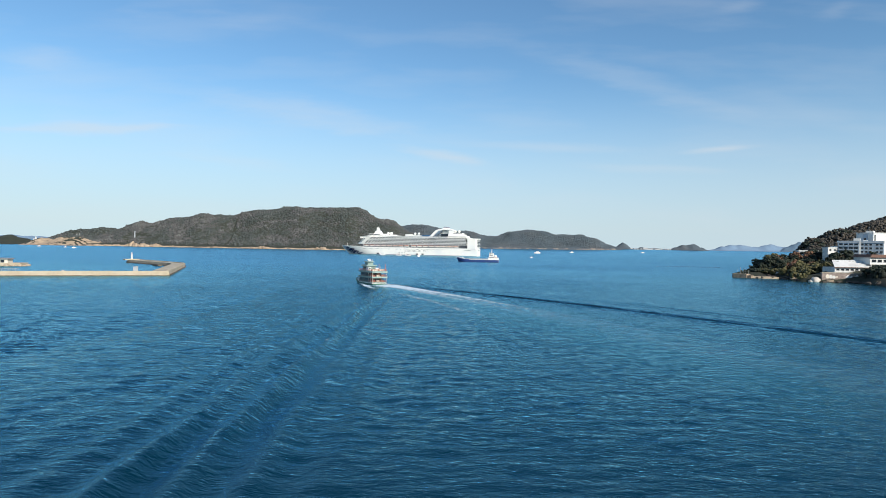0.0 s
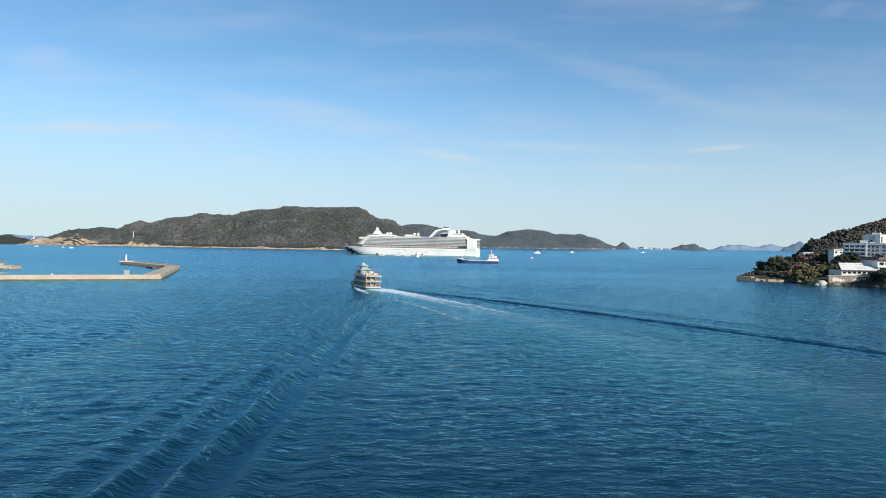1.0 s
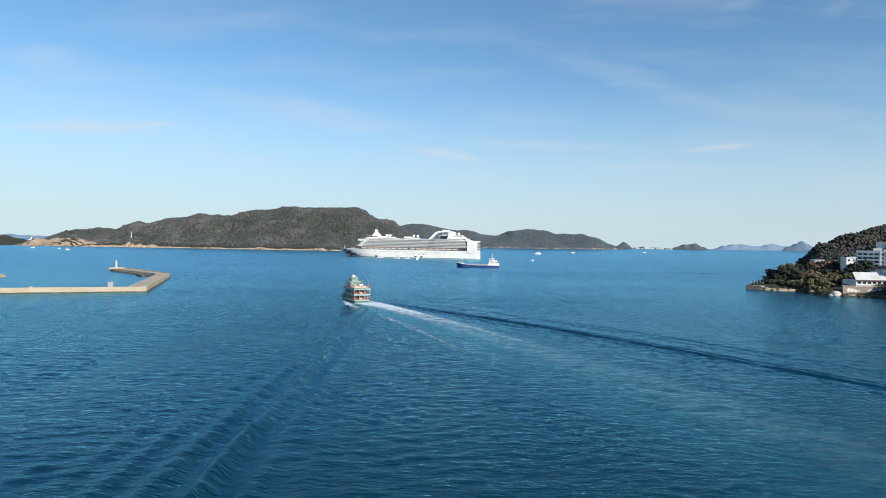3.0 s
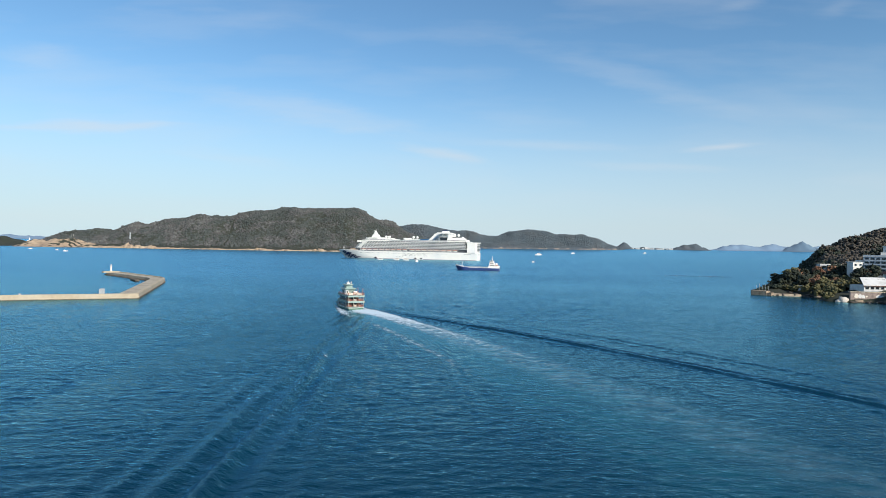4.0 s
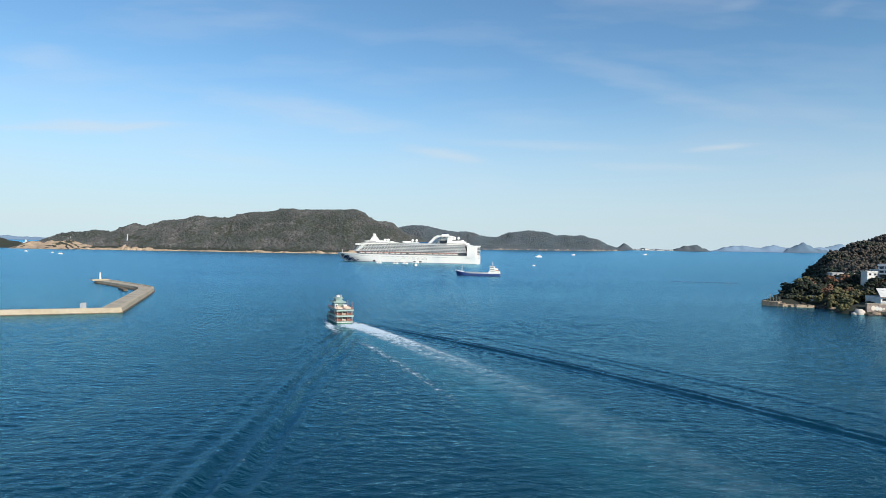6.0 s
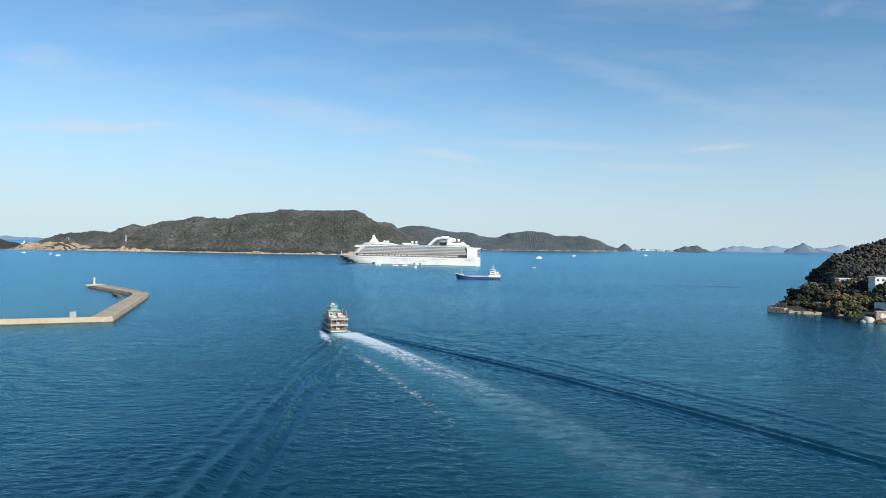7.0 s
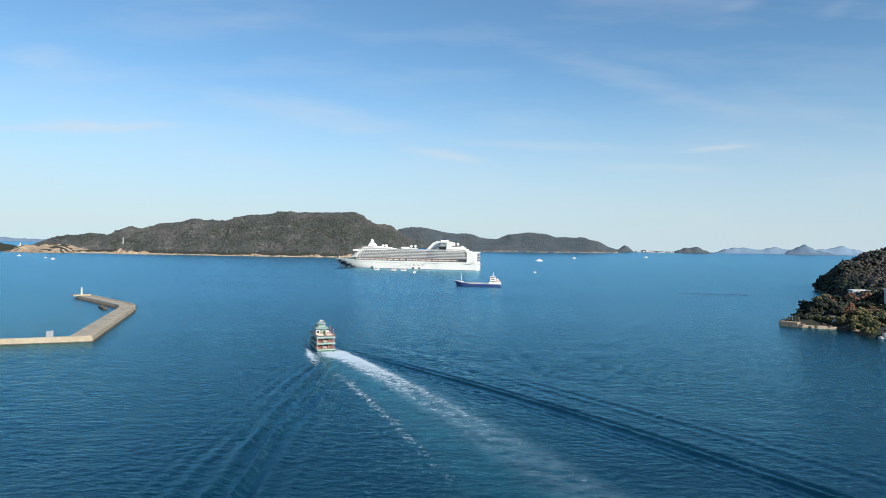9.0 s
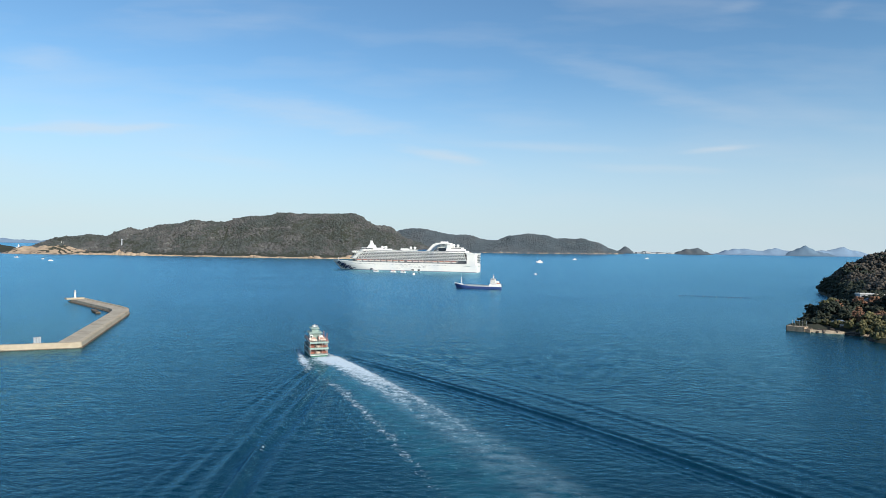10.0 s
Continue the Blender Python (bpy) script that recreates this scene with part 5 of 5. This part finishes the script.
HEAD_HILLS = [
    (650, 850, 78, 105, 120), (555, 815, 52, 60, 90), (497, 795, 42, 40, 60), (452, 780, 31, 30, 46), (460, 680, 30, 60, 90), (390, 610, 22, 40, 60), (355, 550, 19, 36, 40),
    (330, 494, 21, 36, 28), (302, 510, 18, 20, 18), (277, 508, 12.5, 18, 16), (259, 500, 11.0, 15, 14), (238, 480, 5.5, 14, 9), (345, 445, 14, 45, 34), (285, 440, 11.5, 30, 18),
    (315, 400, 12, 40, 45), (560, 480, 46, 70, 90), (262, 470, 7, 20, 14), (250, 430, 5.5, 14, 16)]
head_hills = height_of(HEAD_HILLS)
CUT = 3.0


def inland(x, y):
    """How far a place lies inside the coast; negative out at sea."""
    best, inside = 1e9, False
    for (x0, y0), (x1, y1) in zip(COAST, COAST[1:] + COAST[:1]):
        t = min(1, max(0, ((x - x0) * (x1 - x0) + (y - y0) * (y1 - y0)) / ((x1 - x0) ** 2 + (y1 - y0) ** 2)))
        best = min(best, math.hypot(x - x0 - t * (x1 - x0), y - y0 - t * (y1 - y0)))
        if (y0 > y) != (y1 > y) and x < (x1 - x0) * (y - y0) / (y1 - y0) + x0:
            inside = not inside
    return best if inside else -best


def head_h(x, y):
    return CUT + min(head_hills(x, y) - 1, 0.2 + (0.9 if y < 560 else 1.6) * (inland(x, y) + 1.6 * noise.noise((x / 6, y / 6, 0.7))))


FOOTPRINTS = [(252, 296, 418, 448), (299, 372, 474, 512), (293, 308, 483, 494), (288, 372, 415, 462), (248, 262, 469, 486), (214, 245, 458, 480)]


def head_ground(x, y):
    return head_h(x, y) - CUT


def build_headland():
    ground = new("headland", terrain("headland", head_h, 205, 760, 330, 960, 5, HILL_EARTH, 1.2, 20, CUT))
    tagged(ground, "steep wooded headland with hotels above its rocky shore", "headland", kind="structure")
    rng = np.random.default_rng(21)
    free = lambda x, y, z: x < 0.72 * y + 45 and not any(a < x < b and c < y < d for a, b, c, d in FOOTPRINTS)
    for name, leaf, wanted, label in (("forest", LEAF, 0, "dark evergreen wood"), ("bare_wood", LEAF_BARE, 1, "brown leafless winter wood"), ("olive_wood", LEAF_OLIVE, 2, "olive green wood"), ("russet_wood", LEAF_RED, 3, "russet autumn trees")):
        crowns = []
        for x, y, z, r, hh in sow(head_h, 225, 640, 400, 880, 5.2, 3.1, np.random.default_rng(22), 3.8, free, CUT):
            v = noise.noise((x / 34, y / 34, 2.5)) + 0.55 * noise.noise((x / 11, y / 11, 6.5))
            kind = 1 if (y > 545 and v > -0.5 and z > 15 + 6 * v) else (2 if (y < 545 and v > 0.05) else 0)
            if 262 < x < 302 and 468 < y < 524 and v > -0.05:
                kind = 3 if v < 0.28 else 2
            if kind != wanted:
                continue
            tall = 4.6 + 0.55 * r + 1.6 * noise.noise((x / 9, y / 9, 1.2))
            near = y < 560
            if near:
                tall *= min(1.0, max(0.3, (x - 234) / 24))
            for k in range(24 if near else 9):
                a, u = rng.uniform(-2.9, 2.9), rng.uniform(-2.9, 2.9)
                hump = 1.0 - 0.035 * (a * a + u * u)
                low, high = (0.4, 1.1) if near else (0.8, 1.7)
                w = rng.uniform(low, high)
                crowns.append((x + a, y + u, z + tall * hump + rng.uniform(-0.7, 0.5), w, w * rng.uniform(0.7, 1.0)))
            crowns.append((x, y, z + tall * 0.33, r * 0.6, tall * 0.46))
        if crowns:
            part(name, clumps(name, crowns, leaf, rng, 0.42), None, ground, label)["kind"] = "stuff"
    # shore rocks
    for i in range(110):
        for _ in range(40):
            x, y = rng.uniform(218, 300), rng.uniform(375, 500)
            if 0.2 < head_ground(x, y) < 2.0:
                break
        else:
            continue
        r = rng.uniform(0.8, 2.6)
        m = clumps("rock", [(0, 0, 0, r, r * rng.uniform(0.45, 0.75))], BEIGE_ROCK if i % 4 == 0 else DARK_ROCK, rng, 0.18, False)
        part("rock", m, None, ground, "", pose(x, y, max(0.0, head_ground(x, y)) * 0.8))
    m = clumps("rock", [(0, 0, 0.4, 3.4, 2.9), (2.4, 1, 0.3, 2.4, 2.2), (-2.4, 0.5, 0, 2.0, 1.5)], PALE_ROCK, rng, 0.10)
    part("rock", m, None, ground, "large pale shore rock", pose(250, 424.5, 0.4))


LEAF_BARE = mat("bare_winter_branches", (0.074, 0.062, 0.048), 0.85, 0.3, 0.4, bump=0.6, bump_scale=1.1, island=0.18)
PALE_ROCK = mat("pale_rock", (0.55, 0.50, 0.44), 0.9, 0.25, 0.3, second=(0.35, 0.3, 0.25), second_scale=0.4, bump=0.2, bump_scale=0.8)
MURAL = mat("weathered_wall_stains", (0.30, 0.24, 0.21), 0.9, 0.2, 0.5, second=(0.17, 0.14, 0.12), second_scale=0.35)
# hotel walls: bluish shade put into the colour; the boathouse roof is truly blue-grey
BLUE_SHADE_AND_ROOF = mat("blue_grey_shade_and_roof", (0.31, 0.37, 0.43), 0.85, 0.06, 0.4, second=(0.26, 0.32, 0.38), second_scale=0.15)
build_headland()


def window_grid(parent, x0, x1, y, z0, n, rows, w, h, dx, dz, deep=0.14):
    """Recessed-looking windows with frame and sill on a wall that faces -y."""
    for r in range(rows):
        for k in range(n):
            xa, za = x0 + k * dx, z0 + r * dz
            win = part("window", Shape().box(xa, xa + w, y - 0.05, y + deep, za, za + h), DARK, parent)
            part("frame", Shape().box(xa - 0.12, xa, y - 0.1, y + 0.02, za - 0.1, za + h + 0.1).box(xa + w, xa + w + 0.12, y - 0.1, y + 0.02, za - 0.1, za + h + 0.1), WHITE_WALL, win)
            part("sill", Shape().box(xa - 0.15, xa + w + 0.15, y - 0.2, y + 0.02, za - 0.18, za - 0.02), GREY_WALL, win)


def build_hotel():
    h = thing("hotel", "five-storey hotel with balconies on the headland, coloured blue-grey for shade", "hotel", pose(303, 486, 14.2, 0, 0, -36))
    part("wall", Shape().box(0, 29, 0, 14, -6, 13.6), BLUE_SHADE_AND_ROOF, h)
    part("roof", Shape().box(-0.4, 29.4, -0.4, 14.4, 13.6, 14.3), GREY_WALL, h)
    part("parapet", Shape().box(-0.4, 29.4, -0.45, -0.1, 14.3, 15.0), BLUE_SHADE_AND_ROOF, h)
    for r in range(5):
        z = -0.2 + 2.75 * r
        for k in range(4):
            x = 0.5 + 3.3 * k
            b = part("balcony", Shape().box(x, x + 3.0, -1.3, 0.02, z - 0.2, z), BLUE_SHADE_AND_ROOF, h)
            part("balcony_front", Shape().box(x, x + 3.0, -1.34, -1.22, z - 0.1, z + 0.85), BLUE_SHADE_AND_ROOF, b)
            part("balcony_door", Shape().box(x + 0.3, x + 2.6, -0.06, 0.1, z + 0.1, z + 2.1), DARK, b)
            part("divider", Shape().box(x + 3.0, x + 3.2, -1.34, 0, z - 0.2, z + 2.55), BLUE_SHADE_AND_ROOF, b)
    window_grid(h, 15.0, 28, 0, 0.6, 3, 5, 1.6, 1.4, 2.6, 2.75)
    window_grid(h, 24.0, 28, 0, 0.6, 2, 5, 1.9, 1.4, 2.6, 2.75)
    part("stair_tower", Shape().box(13.8, 15.0, -0.5, 3, -6, 14.9), WHITE_WALL, h)
    tank = part("roof_house", Shape().box(10, 14.5, 3, 8, 14.3, 17.0), WHITE_WALL, h)
    part("roof_tank", Shape().box(16, 19, 4, 7, 14.3, 15.8), WHITE_WALL, h)
    part("aerial", Shape().rod((12, 5, 17), (12, 5, 20), 0.07, sides=5), STEEL, tank)
    t = thing("hotel_tower", "tall white hotel block beside the balconied wing, its shaded side coloured blue-grey", "hotel", pose(324, 489, 14.0, 0, 0, -44))
    part("wall", Shape().box(0, 7.4, 0, 16, -8, 20.6), BLUE_SHADE_AND_ROOF, t)
    part("end_wall", Shape().box(0, 18, 0, 14, -8, 21.4, radians(62), (7.4, -2)), WHITE_WALL, t, "sunlit white end block")
    part("roof", Shape().box(-0.3, 7.6, -0.4, 16.4, 20.6, 21.2), GREY_WALL, t)
    part("roof", Shape().box(-0.3, 18.3, -0.3, 14.3, 21.4, 21.9, radians(62), (7.4, -2)), WHITE_WALL, t)
    window_grid(t, 0.8, 7, 0, 1.2, 2, 6, 1.6, 1.4, 3.2, 3.0)
    part("shaft_window", Shape().box(1.0, 2.2, -0.08, 0.1, 15, 20, radians(62), (7.4, -2)), DARK, t)
    part("roof_house", Shape().box(1, 6, 5, 11, 21.2, 23.4), WHITE_WALL, t)
    part("mast", Shape().rod((3, 6, 23), (3, 6, 27), 0.1, sides=5), STEEL, t)


def build_dining_hall():
    d = thing("restaurant", "long low white building with a sloping pale roof above the shore", "restaurant", pose(266.5, 430, 7.0, 0, 0, 0))
    part("wall", Shape().box(0, 24, 0, 14, -4, 3.2), WHITE_WALL, d)
    part("plinth", Shape().box(-0.5, 24.5, -0.6, 0, -4, 0.2), GREY_WALL, d)
    part("roof", Shape().add([(-1, -1.2, 3.2), (25, -1.2, 3.2), (24, 11, 7.6), (4.5, 11, 7.6), (-1, -1.2, 3.55), (25, -1.2, 3.55), (24, 11, 8.0), (4.5, 11, 8.0)],
                             [(3, 2, 1, 0), (4, 5, 6, 7), (0, 1, 5, 4), (1, 2, 6, 5), (2, 3, 7, 6), (3, 0, 4, 7)]), WHITE_WALL, d, "sloping pale metal roof")
    part("eaves_band", Shape().box(-1, 25, -1.26, -1.1, 2.9, 3.3), BROWN_ROOF, d, "dark red eaves band")
    window_grid(d, 0.9, 24, 0, 1.0, 7, 1, 2.2, 1.3, 3.25, 1)
    for k in range(3):
        part("roof_vent", Shape().box(14 + 3 * k, 15.6 + 3 * k, 8.0, 9.0, 6.4, 7.0), DARK, d)
    part("roof_vent", Shape().box(6, 7.3, 8.0, 9.0, 6.4, 7.0), DARK, d)
    g = thing("restaurant_wing", "two-storey hall with a brown roof on stilts", "restaurant", pose(291, 431, 8.2, 0, 0, 3))
    part("wall", Shape().box(0, 44, 0, 16, 4.6, 9.0), WHITE_WALL, g)
    part("roof", Shape().prism([(-1.2, -1.5), (45, -1.5), (45, 17), (-1.2, 17)], 9.0, 11.0, 0.10), BROWN_ROOF, g)
    part("lower_wall", Shape().box(2, 44, 3, 16, -5, 4.6), GREY_WALL, g)
    part("terrace", Shape().box(-0.8, 44, -1.2, 3, 4.2, 4.7), WHITE_WALL, g)
    for k in range(8):
        part("column", Shape().box(0.4 + 5.6 * k, 1.0 + 5.6 * k, -0.6, 0.0, -5, 4.2), WHITE_WALL, g)
    window_grid(g, 1.2, 43, 0, 5.8, 10, 1, 3.0, 1.8, 4.2, 1)


def build_house(name, label, at, w, d, h, roof, wall=None, rise=2.2, gable=True):
    b = thing(name, label, "house", at)
    part("wall", Shape().box(0, w, 0, d, -9, h), wall or WHITE_WALL, b)
    if gable:
        s = Shape().side_prism([(-0.6, h), (w + 0.6, h), (w / 2, h + rise)], -0.7, d + 0.7)
    else:
        s = Shape().box(-0.5, w + 0.5, -0.5, d + 0.5, h, h + 0.5)
    part("roof", s, roof, b)
    n = max(1, int(w / 3))
    window_grid(b, w / n * 0.3, w, 0, max(0.8, h - 2.2), n, 1, w / n * 0.45, 1.2, w / n, 1)
    return b


def build_headland_houses():
    build_hotel()
    build_dining_hall()
    build_house("annex", "white flat-roofed hotel annex among trees", pose(295, 485, 17.8, 0, 0, 6), 7.5, 6, 5.8, WHITE_WALL, None, 0, False)
    build_house("annex", "small white flat-roofed block beside the annex", pose(303, 487, 17.8, 0, 0, 6), 4, 6, 6.8, WHITE_WALL, None, 0, False)
    build_house("villa", "villa with a grey gable roof among autumn trees", pose(289, 508, 15.2, 0, 0, -10), 10, 7, 2.6, GREY_ROOF, CREAM, 3.0)
    build_house("lodge", "long lodge with a pale flat roof on the slope", pose(290, 516, 18.0, 0, 0, -6), 15, 6, 3.0, WHITE_WALL, GREY_WALL, 0, False)
    build_house("boathouse", "small boathouse with a blue-grey roof by the beach", pose(250, 479, 4.2, 0, 0, -12), 8.5, 5, 1.5, BLUE_SHADE_AND_ROOF, WHITE_WALL, 1.4)
    build_house("hut", "small hut with a grey roof near the water", pose(268, 471, 3.0, 0, 0, 8), 7, 5, 2.0, GREY_ROOF, GREY_WALL, 1.2)
    wall = thing("retaining_wall", "weathered concrete retaining wall above the shore", "wall", pose(254.5, 424.2, 0, 0, 0, -4))
    for k in range(10):
        part("panel", Shape().box(3.2 * k, 3.2 * k + 3.1, 0.1 * (k % 2), 1.6, -1, 6.4 - 0.12 * (k % 3)), MURAL, wall)
    rng = random.Random(6)
    for k in range(9):
        x = 3.5 + 2.0 * k + (5 if k > 3 else 0)
        z, r = rng.uniform(2.0, 4.6), rng.uniform(0.6, 1.5)
        ring = [(x + r * rng.uniform(0.7, 1.2) * math.cos(6.283 * i / 9), z + r * rng.uniform(0.7, 1.3) * math.sin(6.283 * i / 9)) for i in range(9)]
        part("painted_patch", Shape().side_prism(ring, -0.06, 0.05), WHITE_WALL if k % 3 else CREAM, wall, "faded pale painted patch")
    part("coping", Shape().box(-0.3, 32.3, -0.2, 1.9, 6.4, 6.8), CONCRETE, wall)
    part("apron", Shape().box(-1, 30, -3.2, 0, -1, 0.8), DARK_ROCK, wall, "brown rubble apron")
    sea_wall = thing("sea_wall", "low pale sea wall along the shore", "wall", pose(284, 404, 0, 0, 0, -62))
    for k in range(8):
        part("block", Shape().box(4 * k - 6, 4 * k - 2.1, -1, 1, -1, 1.9 + 0.08 * (k % 2)), CONCRETE, sea_wall)
    # landing at the tip
    q = thing("landing_stage", "pale stone landing stage at the tip of the headland", "jetty", pose(221.5, 480, 0, 0, 0, -48))
    part("platform", Shape().box(0, 10, -3, 4, -1, 3.0), BEIGE_ROCK, q)
    part("end_face", Shape().box(-0.5, 0, -2.6, 3.6, -1, 3.3), DARK_ROCK, q)
    for k in range(5):
        part("post", Shape().rod((1.5 + 2 * k, 2, 3), (1.5 + 2 * k, 2, 6.4 + (k % 2) * 1.4), 0.1, sides=5), STEEL, q)
    part("step", Shape().box(10, 13, -2.5, 3, -1, 2.0), BEIGE_ROCK, q)
    b = thing("beach", "strip of pale sand and shingle below the trees", "beach", pose(229, 473, 0, 0, 0, -22), kind="structure")
    part("sand", Shape().prism([(0, -2.2), (20, -3.2), (22, 0), (19, 4.5), (2, 5)], -1, 1.5, 0.16), SAND, b)


SAND = mat("pale_sand", (0.50, 0.39, 0.27), 0.95, 0.15, 0.5, second=(0.36, 0.28, 0.2), second_scale=0.3)
build_headland_houses()


# ---- single trees ----
def build_tree(seed, tall, spread, leaf, bare=False):
    """Trunk, limbs and a crown of small leaf clumps, at the origin."""
    rng = np.random.default_rng(seed)
    t = thing("tree", "x", "tree")
    tr = Shape()
    lean = rng.uniform(-0.6, 0.6, 2)
    tr.rod((0, 0, -0.8), (lean[0] * 0.5, lean[1] * 0.5, tall * 0.45), 0.34, 0.24, 8)
    tr.rod((lean[0] * 0.5, lean[1] * 0.5, tall * 0.45), (lean[0], lean[1], tall * 0.85), 0.24, 0.08, 7)
    part("trunk", tr, BARK, t)
    places = []
    for k in range(9):
        a = k * 2.4 + rng.uniform(-0.4, 0.4)
        z0 = tall * (0.32 + 0.05 * k)
        q = spread * rng.uniform(0.55, 1.0) * (1 - 0.045 * k)
        end = (q * math.cos(a), q * math.sin(a), z0 + tall * rng.uniform(0.08, 0.22))
        part("limb", Shape().rod((lean[0] * 0.6, lean[1] * 0.6, z0), end, 0.13, 0.04, 6), BARK, t)
        for j in range(26):
            u = rng.uniform(0.2, 1.15)
            places.append((end[0] * u + rng.normal(0, 0.5), end[1] * u + rng.normal(0, 0.5), z0 + (end[2] - z0) * u + rng.normal(0.2, 0.5), rng.uniform(0.36, 0.8), rng.uniform(0.28, 0.6)))
    for j in range(34):
        places.append((lean[0] + rng.normal(0, spread * 0.25), lean[1] + rng.normal(0, spread * 0.25), tall * rng.uniform(0.75, 1.0), rng.uniform(0.36, 0.75), rng.uniform(0.28, 0.6)))
    part("crown", clumps("crown", places, leaf, rng, 0.3), None, t)
    return t


def plant_trees():
    rng = random.Random(17)
    kinds = [(build_tree(31, 8.5, 3.4, LEAF), "dark evergreen tree on the headland's shore slope"), (build_tree(32, 7.0, 3.2, LEAF_RED), "russet autumn tree beside the villa"),
             (build_tree(28, 7.6, 3.0, LEAF_OLIVE), "olive-leaved tree on the headland slope")]
    spots = [(0, 254, 512), (2, 258, 503), (2, 262, 510), (0, 294, 480), (0, 298, 481), (1, 302, 481), (0, 306, 479), (1, 278, 482), (1, 284, 486), (1, 281, 505), (1, 286, 502), (1, 292, 504), (1, 276, 497),
             (2, 268, 512), (2, 274, 515), (0, 283, 490), (1, 282, 478), (2, 290, 484), (0, 298, 470), (2, 304, 466), (0, 291, 462), (1, 271, 488), (0, 257, 480), (2, 265, 478), (0, 280, 462),
             (0, 286, 457), (2, 272, 461), (0, 291, 477), (0, 297, 478), (2, 303, 476), (0, 287, 480), (0, 300, 473), (0, 313, 488), (0, 298, 492), (1, 287, 496), (0, 322, 474), (0, 300, 452), (0, 318, 466)]
    used = set()
    for k, x, y in spots:
        t, label = kinds[k]
        m = pose(x, y, max(0.3, head_ground(x, y)), 0, 0, rng.uniform(0, 360)) 
        s = rng.uniform(0.85, 1.35) * (1.45 if 293 < x < 307 and 478 < y < 482 else 1)
        if k in used:
            t = copy_thing(t, m)
        t.matrix_basis = m @ Matrix.Diagonal((s, s, s, 1))
        used.add(k)
        tagged(t, label, "tree", "trees on the headland")


plant_trees()


# ---- marks on the islands ----
def build_far_marks():
    tw = thing("beacon_tower", "slender pale beacon tower above the island's trees", "tower", pose(-1109, 2275, 30))
    part("shaft", Shape().rod((0, 0, 0), (0, 0, 20), 2.2, 1.5, 10), GREY_WALL, tw)
    part("head", Shape().rod((0, 0, 20), (0, 0, 23.5), 2.3, 2.0, 10), GREY_WALL, tw)
    lh = thing("lighthouse", "small white lighthouse on the sandy cape", "lighthouse", pose(-1424, 2212, 17))
    part("tower", Shape().rod((0, 0, 0), (0, 0, 11), 2.6, 2.0, 12), WHITE_WALL, lh)
    part("lantern", Shape().rod((0, 0, 11), (0, 0, 14), 1.6, 1.2, 10), GREY_WALL, lh)
    part("keeper_house", Shape().box(-7, -1, -3, 3, 0, 4), WHITE_WALL, lh)
    for x in (-1300, -1292):
        p = thing("radio_mast", "thin pale radio mast on the cape", "mast", pose(x, 2245, 30))
        part("pole", Shape().rod((0, 0, 0), (0, 0, 14), 0.5, 0.2, 6), WHITE_WALL, p)
        part("stay", Shape().rod((6, 0, 0), (0, 0, 11), 0.12, sides=5), STEEL, p)
    rng = random.Random(4)
    for x, y, z in ((-1095, 2262, 3), (-1080, 2262, 3), (-575, 2368, 3), (-560, 2370, 3), (-545, 2370, 3), (-430, 2398, 3), (-415, 2400, 3), (-398, 2402, 4)):
        b = thing("house", "small pale house on the island's shore", "house", pose(x, y - 34, z, 0, 0, rng.uniform(-15, 15)), "shore houses")
        w = rng.uniform(7, 13)
        part("wall", Shape().box(0, w, 0, 8, -4, 4), WHITE_WALL, b)
        part("roof", Shape().side_prism([(-0.5, 4), (w + 0.5, 4), (w / 2, 6.5)], -0.5, 8.5), GREY_ROOF, b)
        part("window", Shape().box(w * 0.3, w * 0.6, -0.1, 0.1, 1.2, 2.6), DARK, b)
    for k in range(15):
        x = 1330 + 22 * k + rng.uniform(-6, 6)
        b = thing("house", "white building of a far shore village", "house", pose(x, 4560, far_rise(4560) + 4, 0, 0, rng.uniform(-20, 20)), "village on the spit")
        w, h = rng.uniform(8, 18), rng.uniform(2, 6) + (5 if k in (5, 6) else 0)
        part("wall", Shape().box(0, w, 0, 12, -6, h), WHITE_WALL, b)
        part("roof", Shape().box(-0.6, w + 0.6, -0.6, 12.6, h, h + 1.5), GREY_WALL, b)
        part("window", Shape().box(w * 0.2, w * 0.8, -0.2, 0.1, h * 0.4, h * 0.6), DARK, b)


build_far_marks()


# ---- what moves ----
def motions():
    rows = []
    for i in range(21):
        t = i * 0.5
        rows.append((t, -31.2 - 1.82 * t, 309.5 + 4.55 * t, 29.6 - 1.25 * t + 0.033 * t * t))
    walk(ferry, [(t, pose(x, y, 0, 0, 0, a)) for t, x, y, a in rows])
    walk(wake, [(t, pose(x, y, 0, 0, 0, 20.7 + 0.16 * t)) for t, x, y, a in rows])


motions()
